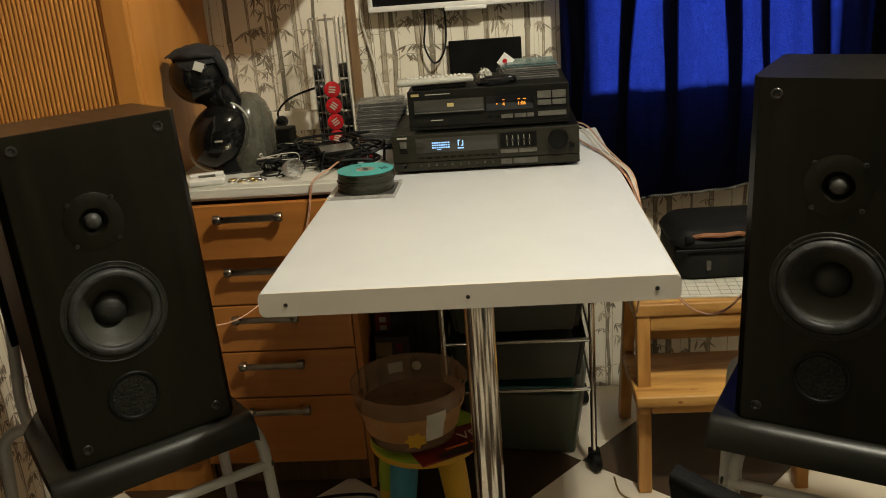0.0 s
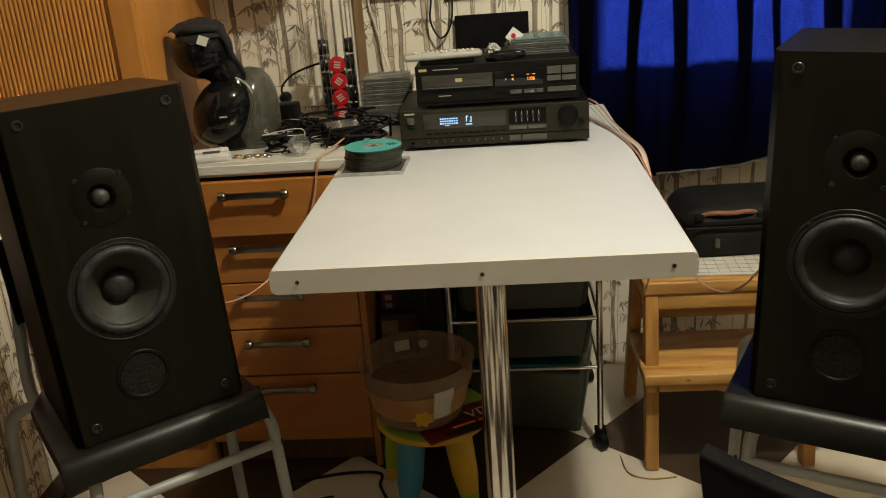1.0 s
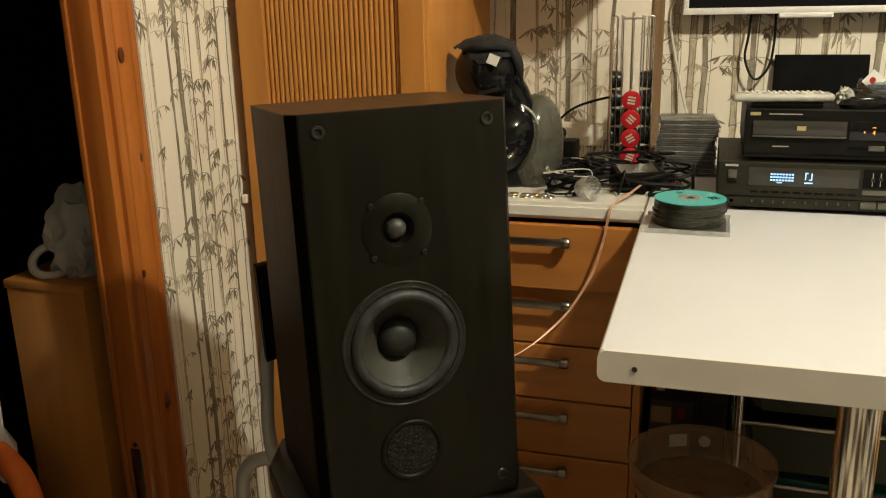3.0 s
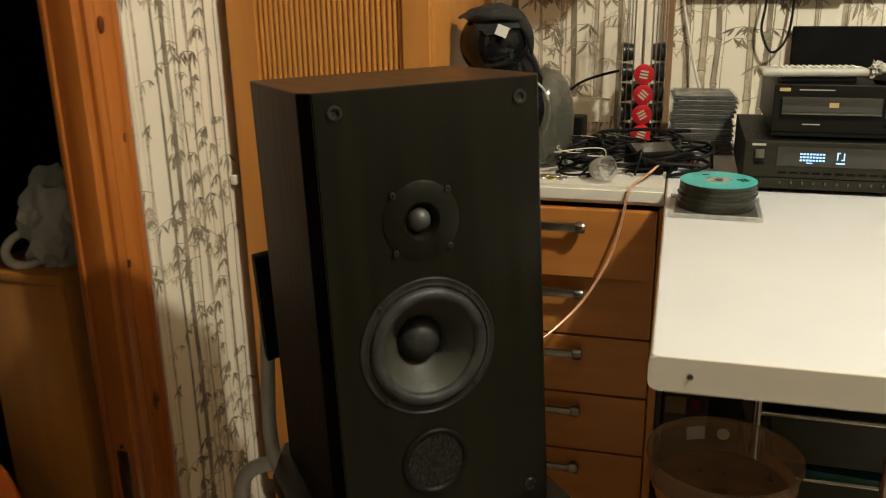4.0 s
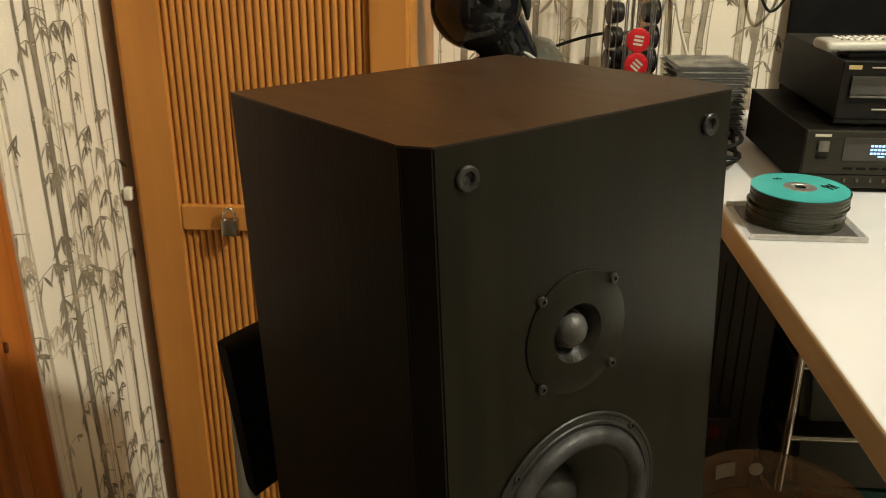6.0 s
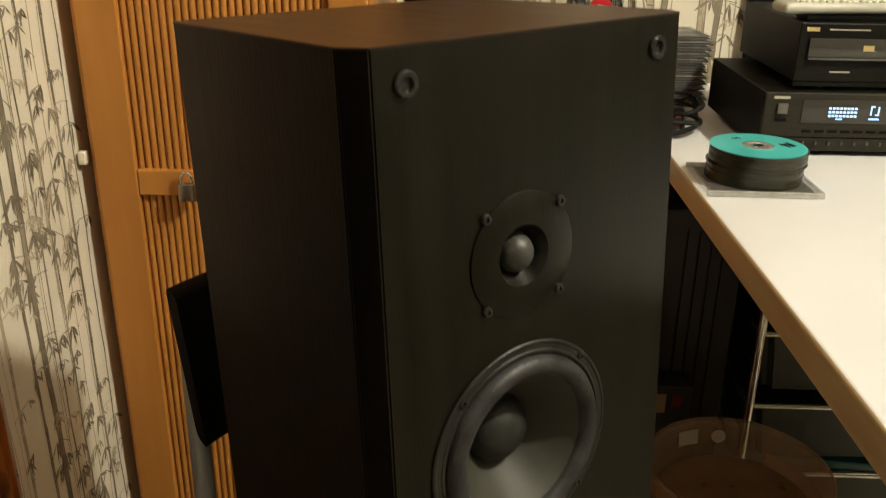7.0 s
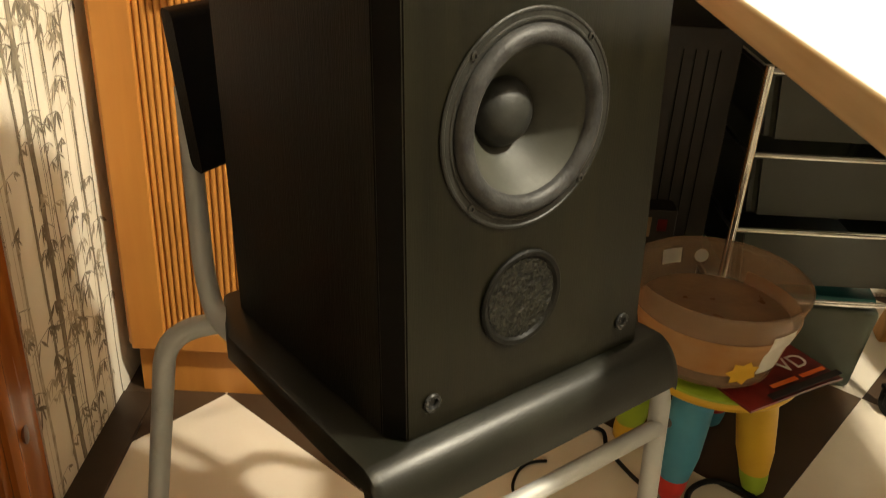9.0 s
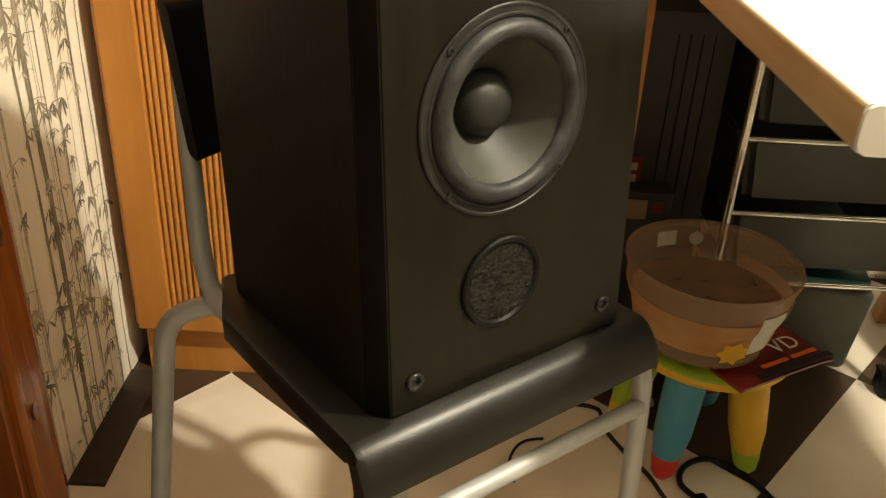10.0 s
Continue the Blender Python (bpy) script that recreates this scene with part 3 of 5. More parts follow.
def pantry_door(z0, z1, rails):
    d = part("door", box(-1.245 - ox, -0.923 - ox, FY + 0.014 - oy, FY + 0.019 - oy, z0 + 0.02, z1 - 0.02), M_HONEY, pantry, smooth=False)
    for a, b in ((-1.306, -1.240), (-0.928, -0.8705)):
        part("stile", box(a - ox, b - ox, FY - oy, FY + 0.02 - oy, z0, z1, 0.003), M_HONEY, d, smooth=False)
    for a, b in rails:
        part("rail", box(-1.2398 - ox, -0.9282 - ox, FY - oy, FY + 0.02 - oy, a, b, 0.003), M_HONEY, d, smooth=False)
    return d


door = pantry_door(0.108, 2.36, ((0.108, 0.150), (0.797, 0.840), (2.30, 2.36)))
pitch = 0.312 / 27


def rib(z0, z1):
    out = [(pitch * 0.46 * math.cos(a), -pitch * 0.52 * math.sin(a)) for a in [math.pi * i / 7 for i in range(8)]]
    bm = bmesh.new()
    a = [bm.verts.new((x, y, z0)) for x, y in out]
    b = [bm.verts.new((x, y, z1)) for x, y in out]
    for i in range(len(a) - 1):
        bm.faces.new((a[i], a[i + 1], b[i + 1], b[i]))
    bm.faces.new(a), bm.faces.new(b)
    return bm


for z0, z1 in ((0.150, 0.797), (0.840, 2.30)):
    first = part("slat", rib(z0, z1), M_HONEY, door)
    for i in range(27):
        s = first if i == 0 else first.copy()
        if i:
            scene.collection.objects.link(s)
        s.location = (-1.240 + pitch * (i + 0.5) - ox, FY + 0.0135 - oy, 0)
part("hinge_block", box(-1.330 - ox, -1.3185 - ox, 2.044 - oy, 2.058 - oy, 0.846, 0.866, 0.001), M_PAPER, pantry, "small cream hinge block")
lock = thing("padlock", (-1.158, FY - 0.012, 0.795), "small steel padlock on the cupboard door", "padlock")
part("body", box(-0.013, 0.013, -0.008, 0.008, 0.0, 0.028, 0.003), M_BRUSHED, lock)
part("shackle", tube([(-0.008, 0, 0.026), (-0.008, 0, 0.038), (0, 0, 0.046), (0.008, 0, 0.038), (0.008, 0, 0.026)], 0.0025), M_CHROME, lock)

# wall cupboard over the worktop, out of view, whose shade falls on the wallpaper
upper = thing("wall_cupboard", (-0.65, 2.43, 1.43), "honey-coloured wall cupboard over the worktop", "cupboard")
part("body", box(-0.215, 0.215, -0.15, 0.168, 0.0, 0.8, 0.003), M_HONEY, upper)
part("door", box(-0.213, 0.213, -0.17, -0.151, 0.003, 0.797, 0.003), M_HONEY, upper)

# ---------- drawer unit and worktop ----------
unit = thing("drawer_unit", (-0.64, 2.3, 0), "orange-brown kitchen drawer unit with five drawers", "drawer unit")
ux, uy = -0.64, 2.3
DY = 2.052
part("body", join(box(-0.866 - ux, -0.848 - ux, DY + 0.02 - uy, 2.59 - uy, 0.085, 0.842), box(-0.418 - ux, -0.402 - ux, DY - 0.0 - uy, 2.59 - uy, 0.0, 0.842, 0.001), box(-0.848 - ux, -0.418 - ux, DY + 0.03 - uy, 2.59 - uy, 0.085, 0.10)), M_DRAWER, unit, smooth=False)
part("plinth", box(-0.866 - ux, -0.419 - ux, DY + 0.045 - uy, DY + 0.06 - uy, 0, 0.085), M_TRIM, unit)


def bow_handle(w):
    ends = [lathe([(0, -0.004), (0.0105, -0.004), (0.012, 0.0), (0.012, 0.010), (0.010, 0.014), (0, 0.014)], 20, "x", m=pose(s * w / 2 - 0.005, -0.022, 0)) for s in (-1, 1)]
    legs = [box(s * w / 2 - 0.005, s * w / 2 + 0.005, -0.022, 0.0, -0.006, 0.006, 0.002) for s in (-1, 1)]
    return join(box(-w / 2, w / 2, -0.028, -0.021, -0.0085, 0.0085, 0.002), *ends, *legs)


for z0, z1 in ((0.694, 0.836), (0.561, 0.690), (0.428, 0.557), (0.291, 0.424), (0.088, 0.287)):
    dr = part("drawer", box(-0.864 - ux, -0.420 - ux, DY - uy, DY + 0.019 - uy, z0, z1, 0.0025), M_DRAWER, unit, smooth=False)
    h = part("handle", bow_handle(0.155), M_BRUSHED, dr, "dark brushed steel bow handle")
    h.location = (-0.642 - ux, DY - uy, z1 - 0.031)
    if z1 > 0.8:
        dr.location.y = -0.020  # the top drawer stands a little open
part("drawer_box", box(-0.845 - ux, -0.440 - ux, DY + 0.0 - uy, DY + 0.36 - uy, 0.715, 0.815, 0.002), M_DRAWER, unit, smooth=False)
top = link("worktop", extrude_y([(-0.866, 0.846), (-0.4105, 0.846), (-0.4105, 0.882), (-0.866, 0.882)], 2.04, 2.598), M_WORKTOP)
bmesh_edges = bmesh.new()
bmesh_edges.from_mesh(top.data)
bmesh.ops.bevel(bmesh_edges, geom=[e for e in bmesh_edges.edges if all(v.co.y < 2.1 for v in e.verts) and abs(e.verts[0].co.x - e.verts[1].co.x) > 0.1], offset=0.008, segments=4, affect="EDGES")
bmesh_edges.to_mesh(top.data)
bmesh_edges.free()
tagged(top, "white laminate kitchen worktop on the drawer unit", "worktop")

# ---------- table ----------
table = thing("table", (-0.07, 1.9, 0), "white laminate peninsula table on a chrome leg", "table")
tx, ty = -0.07, 1.9
slab = part("tabletop", extrude_y(round_rect(-0.4085 - tx, 0.266 - tx, 0.842, 0.882, 0.006), 1.2795 - ty, 2.597 - ty), M_TOP, table)
slab.data.materials.append(M_TABLESIDE)
# both long sides of the slab take the tan
for f in slab.data.polygons:
    if abs(f.normal.x) > 0.6:
        f.material_index = 1
band = part("end_strip", extrude_y(round_rect(-0.409 - tx, 0.2665 - tx, 0.8415, 0.8825, 0.011), 1.274 - ty, 1.279 - ty), M_EDGE, table, "greyish white end strip with three screws", smooth=False)
for sx in (-0.364, -0.068, 0.229):
    part("screw", lathe([(0, -0.0005), (0.0034, 0.0005), (0.0036, 0.0015), (0, 0.0015)], 14, "y", m=pose(sx - tx, 1.2745 - ty, 0.8615)), M_SCREW, band)
leg = part("leg", lathe([(0.0295, 0.004), (0.0295, 0.832)], 48, m=pose(-0.064 - tx, 1.53 - ty, 0)), M_CHROME, table, "thick polished chrome table leg")
part("flange", lathe([(0, 0.834), (0.055, 0.834), (0.055, 0.8415), (0, 0.8415)], 40, m=pose(-0.064 - tx, 1.53 - ty, 0)), M_CHROME, leg)
part("foot_ring", lathe([(0, 0.0), (0.05, 0.0), (0.05, 0.006), (0.034, 0.012), (0, 0.012)], 40, m=pose(-0.064 - tx, 1.53 - ty, 0)), M_CHROME, leg)


# ---------- loudspeakers ----------
def loudspeaker(at, rx, ry, rz, label, top=M_ASHTOP, top_label="wood-grain top with warm lamplight put into its brownish black"):
    """Front of the cabinet at y 0, base at z 0."""
    sp = thing("loudspeaker", at, label, "loudspeaker", "pair of loudspeakers", rz=rz, rx=rx, ry=ry)
    hw, bw, H, D, CH = 0.1397, 0.152, 0.5735, 0.294, 0.020
    bm = bmesh.new()
    plan = [(-hw, 0), (hw, 0), (bw, CH), (bw, D), (-bw, D), (-bw, CH)]
    cx, wz, tz, pz = -0.0195, 0.2540, 0.4138, 0.0975
    a = [bm.verts.new((x, y, 0)) for x, y in plan]
    b = [bm.verts.new((x, y, H - 0.0015)) for x, y in plan]
    for i in range(6):
        bm.faces.new((a[i], a[(i + 1) % 6], b[(i + 1) % 6], b[i]))
    bm.faces.new(a), bm.faces.new(b)
    bmesh.ops.bevel(bm, geom=[e for e in bm.edges if abs(e.verts[0].co.z - e.verts[1].co.z) > 0.3], offset=0.0012, segments=2, affect="EDGES")
    # openings for the drivers and the port in the front
    front = min(bm.faces, key=lambda q: q.calc_center_median().y)
    rim = list(front.edges)
    bmesh.ops.delete(bm, geom=[front], context="FACES_ONLY")
    for r_, z_ in ((0.0766, wz), (0.0240, tz), (0.0370, pz)):
        ring = [bm.verts.new((cx + r_ * math.cos(2 * math.pi * i / 60), rim[0].verts[0].co.y, z_ + r_ * math.sin(2 * math.pi * i / 60))) for i in range(60)]
        rim += [bm.edges.new((ring[i], ring[(i + 1) % 60])) for i in range(60)]
    bmesh.ops.triangle_fill(bm, use_beauty=True, edges=rim)
    cabinet = part("cabinet", bm, M_BLACKASH, sp, smooth=False)
    cabinet.data.materials.append(M_BAFFLE)
    cabinet.data.materials.append(M_BEVEL)
    for f in cabinet.data.polygons:
        if f.normal.y < -0.9:
            f.material_index = 1
        elif f.normal.y < -0.3:
            f.material_index = 2
    bm = bmesh.new()
    vs = [bm.verts.new((x, y, H - 0.0014)) for x, y in plan]
    f = bm.faces.new(vs)
    g = bmesh.ops.extrude_face_region(bm, geom=[f])
    for v in g["geom"]:
        if isinstance(v, bmesh.types.BMVert):
            v.co.z = H
    part("top_panel", bm, top, cabinet, top_label, smooth=False)
    # woofer
    bowl = [(0.0888, 0.0), (0.0888, 0.0010), (0.0880, 0.0018), (0.0862, 0.0019), (0.0855, 0.0012), (0.0815, 0.0012), (0.0808, 0.0022), (0.0790, 0.0024), (0.0782, 0.0012), (0.0765, 0.0010)]
    woofer = part("woofer", lathe(bowl, 72, "y", m=pose(cx, -0.0005, wz)), M_FRAME, sp, "black round woofer with a rubber surround")
    roll = [(0.0765 - 0.0165 * (1 - math.cos(t)) / 2, 0.0012 + 0.0085 * math.sin(t)) for t in [math.pi * i / 10 for i in range(11)]]
    part("surround", lathe(roll, 72, "y", m=pose(cx, -0.0005, wz)), M_SURROUND, woofer)
    cone = [(0.061, 0.0012), (0.0585, -0.001), (0.050, -0.012), (0.040, -0.024), (0.028, -0.036), (0.020, -0.041)]
    part("cone", lathe(cone, 64, "y", m=pose(cx, -0.0005, wz)), M_CONE, woofer, "dark grey woofer cone")
    part("dust_cap", lathe([(0.0300, -0.036), (0.0285, -0.030), (0.024, -0.023), (0.017, -0.018), (0.009, -0.015), (0, -0.014)], 44, "y", m=pose(cx, -0.0005, wz)), M_CAP, woofer)
    for s in range(4):
        t = radians(45 + 90 * s)
        part("screw", lathe([(0, 0.0026), (0.0016, 0.0014), (0.0018, 0.0030), (0.0032, 0.0027), (0.0036, 0.0008), (0, 0.0008)], 14, "y", m=pose(cx + 0.0840 * math.cos(t), -0.0005, wz + 0.0840 * math.sin(t))), M_SCREW, woofer)
    # tweeter
    tw = part("tweeter", lathe([(0.0485, 0.0), (0.0485, 0.0006), (0.0480, 0.0009), (0.0255, 0.0012), (0.0235, 0.0012), (0.019, -0.006), (0.0155, -0.010), (0.0145, -0.010)], 60, "y", m=pose(cx, -0.0004, tz)), M_BAFFLE, sp, "black dome tweeter on a round plate")
    part("dome", lathe([(0.0145, -0.010), (0.0138, -0.005), (0.0115, -0.001), (0.0075, 0.0022), (0.0035, 0.0034), (0, 0.0037)], 36, "y", m=pose(cx, -0.0004, tz)), M_DOME, tw, "grey tweeter dome")
    for sx in (-1, 1):
        for sz in (-1, 1):
            part("screw", lathe([(0, 0.0022), (0.0016, 0.0012), (0.0018, 0.0032), (0.0036, 0.0030), (0.0042, 0.001), (0, 0.001)], 14, "y", m=pose(cx + sx * 0.0349, -0.0004, tz + sz * 0.0349)), M_SCREW, tw)
    # port
    port = part("port", lathe([(0.0450, 0.0), (0.0450, 0.0022), (0.0432, 0.0036), (0.0395, 0.0032), (0.0368, 0.0002), (0.0366, -0.003)], 60, "y", m=pose(cx, -0.0004, pz)), M_RUBBER, sp, "round bass port with foam")
    bm = bmesh.new()
    bmesh.ops.create_grid(bm, x_segments=44, y_segments=44, size=0.0370)
    for v in list(bm.verts):
        if v.co.length > 0.0370:
            v.co = v.co.normalized() * 0.0370
    bm.transform(Matrix.Rotation(radians(90), 4, "X"))
    for v in bm.verts:
        v.co.y = -0.0006 - 0.0022 * max(0, noise.noise(v.co * 260))
    bm.transform(pose(cx, -0.0006, pz))
    part("foam", bm, M_MESH, port, "porous dark grille foam")
    for sx in (-1, 1):
        for sz in (-1, 1):
            c = part("grille_socket", lathe([(0.0088, 0.0), (0.0088, 0.0016), (0.0078, 0.0026), (0.0052, 0.0024), (0.0042, 0.0008), (0.0042, -0.0002), (0, -0.0002)], 24, "y", m=pose(sx * 0.1150, -0.0004, 0.28885 + sz * 0.26045)), M_SOCKET, sp)
    return sp


loudspeaker((-0.647, 1.3242, 0.5919), -3.3, -0.81, 37.72, "black wood-grain two-way loudspeaker standing on a bar chair")
loudspeaker((0.5035, 1.2680, 0.595), -0.3, 1.1, -25.9, "black two-way loudspeaker on a bar chair beside the curtain", M_BLACKASH, "black wood-grain top")


# ---------- bar chairs ----------
def bar_chair(at, rz, seat_z, tilt, roll, label, lift=0.0):
    ch = thing("bar_chair", at, label, "chair", "bar chairs", rz=rz)
    mid = -0.007
    # seat: top line from back to the front roll, with thickness
    line = [(0.335, 0.0), (0.25, 0), (0.15, 0), (0.05, 0), (-0.005, 0)]
    for i in range(1, 10):
        a = radians(10 * i)
        line.append((-0.002 - 0.031 * math.sin(a), -0.042 * (1 - math.cos(a))))
    line.append((-0.0325, -0.052))
    th = 0.026
    bm = bmesh.new()
    tops, bots = [], []
    for i, (y, z) in enumerate(line):
        p0, p1 = line[max(i - 1, 0)], line[min(i + 1, len(line) - 1)]
        dy, dz = p1[0] - p0[0], p1[1] - p0[1]
        ln = math.hypot(dy, dz)
        ny, nz = -dz / ln, dy / ln
        if nz > 0:
            ny, nz = -ny, -nz
        hw = 0.182
        if y > 0.29:
            hw = 0.182 - 0.035 * ((y - 0.29) / 0.045) ** 2
        if y < 0.25:
            ny, nz = (ny, nz) if y < 0 else (0, -1)
        row = [-1, -0.985, -0.95, -0.5, 0, 0.5, 0.95, 0.985, 1]
        tops.append([bm.verts.new((mid + hw * q, y, z - (0.006 if abs(q) == 1 else 0.0015 if abs(q) > 0.98 else 0))) for q in row])
        yy, zz = (y, z - th) if y >= 0 else (y + 0.020 * min(1, -y / 0.03), z - th * max(0.12, 1 - (-y) / 0.038))
        bots.append([bm.verts.new((mid + hw * q, yy, zz)) for q in row])
    for g in (tops, bots):
        for a, b in zip(g, g[1:]):
            for i in range(8):
                bm.faces.new((a[i], a[i + 1], b[i + 1], b[i]))
    for i in range(len(line) - 1):
        for q in (0, 8):
            bm.faces.new((tops[i][q], tops[i + 1][q], bots[i + 1][q], bots[i][q]))
    for i in range(8):
        for q in (0, -1):
            bm.faces.new((tops[q][i], tops[q][i + 1], bots[q][i + 1], bots[q][i]))
    bm.transform(pose(0, 0, seat_z - 0.0015, tilt, roll, 0))
    part("seat", bm, M_SEAT, ch, "black plastic seat with a rolled front edge")
    sz = seat_z - 0.045
    for s in (-1, 1):
        fx = 0.194 if s > 0 else 0.134
        part("leg", bent([(mid + s * (fx - 0.02), 0.20, sz), (mid + s * (fx - 0.01), 0.01, sz + 0.003), (mid + s * fx, -0.012, sz - 0.03), (mid + s * (fx + 0.02), -0.03, 0.0)], 0.0112, fillet=0.02), M_TUBE, ch)
        part("leg", bent([(mid + s * 0.06, 0.295, sz - 0.004), (mid + s * 0.212, 0.340, sz - 0.006), (mid + s * 0.248, 0.430, 0.0)], 0.0125, fillet=0.045), M_TUBE, ch)
        part("back_post", bent([(mid + s * 0.150, 0.18, sz + 0.004), (mid + s * 0.166, 0.312, sz + 0.010), (mid + s * 0.166, 0.335, sz + 0.06), (mid + s * 0.139, 0.415, sz + 0.235 + lift)], 0.0115, fillet=0.03), M_TUBE, ch)
    part("stretcher", tube([(mid - 0.144, -0.018, sz - 0.073), (mid + 0.190, -0.018, sz - 0.073)], 0.0098, 12, False), M_TUBE, ch)
    for s in (-1, 1):
        part("bolt", lathe([(0, 0), (0.006, 0), (0.007, 0.004), (0, 0.007)], 14, "x", m=pose(mid + (0.202 if s > 0 else -0.153), -0.018, sz - 0.073, 0, 0, 0 if s > 0 else 180)), M_SCREW, ch)
    # backrest pad, curved in plan, leaning back
    bm = bmesh.new()
    rows = []
    N = 16
    for i in range(N + 1):
        q = -1 + 2 * i / N
        x, bow = mid + 0.157 * q, 0.035 * (1 - q * q)
        ring = []
        for u, v in round_rect(-0.015, 0.015, -0.078, 0.078, 0.009, 4):
            y = 0.352 + bow + u + (v + 0.078) * 0.33
            ring.append(bm.verts.new((x, y, seat_z + 0.197 + lift + v)))
        rows.append(ring)
    k = len(rows[0])
    for a, b in zip(rows, rows[1:]):
        for i in range(k):
            bm.faces.new((a[i], a[(i + 1) % k], b[(i + 1) % k], b[i]))
    bm.faces.new(rows[0]), bm.faces.new(rows[-1])
    part("backrest", bm, M_PAD, ch, "black curved backrest pad")
    return ch


bar_chair((-0.647, 1.3242, 0), 37.72, 0.5919, -3.3, -0.81, "bar chair with grey tube legs and black seat under a loudspeaker")
bar_chair((0.5035, 1.2680, 0), -25.9, 0.595, -0.3, 1.1, "bar chair with grey tube legs carrying the second loudspeaker")
bar_chair((0.475, 0.985, 0), 150.7, 0.468, -2.0, 0, "empty black chair with a high backrest turned towards the table", 0.16)

# ---------- stereo on the table ----------
rec = thing("stereo_receiver", (-0.047, 2.052, 0.882), "black stereo receiver with lit blue display on the table", "receiver")
w = 0.225
part("case", box(-w, w, 0.006, 0.30, 0.010, 0.098, 0.0015), M_HIFI, rec, smooth=False)
fas = part("front_panel", join(box(-w, w, -0.002, 0.006, 0.030, 0.098, 0.002), box(-w, w, 0.0, 0.008, 0.008, 0.0295, 0.002)), M_RECFRONT, rec, smooth=False)
part("display", box(-0.168, 0.03, -0.0035, 0, 0.052, 0.088, 0.001), M_WINDOW, fas, "smoked display window")
for i in range(8):
    for j in range(3):
        part("display_segment", box(-0.128 + i * 0.0055, -0.1242 + i * 0.0055, -0.0042, -0.003, 0.0625 + j * 0.0058, 0.0655 + j * 0.0058), M_BLUEGLOW, fas)
part("display_segment", box(-0.116, -0.106, -0.0042, -0.003, 0.0585, 0.0600), M_BLUEGLOW, fas)
for b in ((-0.0655, -0.0635, 0.066, 0.079), (-0.0655, -0.060, 0.078, 0.080), (-0.0545, -0.0525, 0.066, 0.079), (-0.058, -0.0525, 0.0655, 0.0672), (-0.0665, -0.0515, 0.0590, 0.0612)):
    part("display_segment", box(b[0], b[1], -0.0042, -0.003, b[2], b[3]), M_BLUEGLOW, fas)
part("brand_mark", box(-0.212, -0.188, -0.0026, -0.001, 0.0885, 0.0925), M_MARK, fas)
part("power_button", box(-0.206, -0.190, -0.006, 0, 0.066, 0.082, 0.001), M_BUTTON, fas)
part("power_lamp_bar", box(-0.207, -0.189, -0.0035, 0, 0.054, 0.060, 0.001), M_HIFI, fas)
part("headphone_socket", lathe([(0.0065, 0.0), (0.0065, 0.003), (0.0045, 0.003), (0.0035, 0.0), (0, 0)], 20, "y", m=pose(-0.197, -0.0, 0.020)), M_SCREW, fas)
for i in range(10):
    part("button", box(-0.163 + i * 0.0195, -0.149 + i * 0.0195, -0.003, 0.001, 0.0375, 0.0415, 0.0008), M_HIFI, fas)
    part("button", box(-0.160 + i * 0.0195, -0.157 + i * 0.0195, -0.004, 0.001, 0.0185, 0.024, 0.0005), M_BUTTON, fas)
eq = part("equalizer_panel", box(0.036, 0.124, -0.0034, 0, 0.054, 0.0905, 0.001), M_HIFI, fas)
for i in range(5):
    part("slot", box(0.052 + i * 0.0135, 0.0535 + i * 0.0135, -0.0042, -0.003, 0.0585, 0.0835), M_MARK, eq)
    part("slider", box(0.0498 + i * 0.0135, 0.0557 + i * 0.0135, -0.010, -0.003, 0.068 + (i % 2) * 0.002, 0.0735 + (i % 2) * 0.002, 0.001), M_CAPBLACK, eq)
for x0, x1, z0, z1 in ((0.036, 0.078, 0.041, 0.050), (0.081, 0.124, 0.041, 0.050), (0.066, 0.124, 0.014, 0.027), (0.036, 0.063, 0.014, 0.027)):
    part("button", box(x0, x1, -0.005, 0.001, z0, z1, 0.001), M_BUTTON, fas)
part("volume_knob", lathe([(0.0235, 0.0), (0.0235, 0.009), (0.0225, 0.0115), (0.019, 0.012), (0.018, 0.0105), (0, 0.0105)], 44, "y", m=pose(0.175, -0.002, 0.068)), M_HIFI, rec)
part("balance_knob", lathe([(0.0065, 0.0), (0.0065, 0.007), (0.0055, 0.008), (0, 0.008)], 24, "y", m=pose(0.206, -0.002, 0.052)), M_HIFI, rec)
for sx in (-1, 1):
    for yy in (0.03, 0.27):
        part("foot", lathe([(0, 0), (0.016, 0), (0.017, 0.009), (0, 0.009)], 20, m=pose(sx * 0.18, yy, 0.0005)), M_RUBBER, rec)
for i in range(22):
    part("vent_slot", box(-0.208 + i * 0.0012, -0.2075 + i * 0.0012, 0.04, 0.12, 0.0978, 0.0986), M_CAPBLACK, rec) if i % 4 == 0 else None

cdp = thing("cd_player", (-0.035, 2.072, 0.980), "black compact disc player with orange display on the receiver", "cd player")
w = 0.192
part("case", box(-w, w, 0.006, 0.28, 0.013, 0.100, 0.0015), M_HIFI, cdp, smooth=False)
fp = part("front_panel", join(box(-w - 0.001, w + 0.001, 0.0, 0.008, 0.012, 0.100, 0.002), box(-w, w, 0.0, 0.006, 0.006, 0.012)), M_FASCIA, cdp, smooth=False)
tray = part("disc_tray", box(-0.178, -0.010, -0.005, 0.001, 0.050, 0.078, 0.001), M_WINDOW, fp, "smoked disc tray front")
part("tray_lip", box(-0.178, -0.010, -0.0075, -0.001, 0.0465, 0.0495, 0.0008), M_BUTTON, tray)
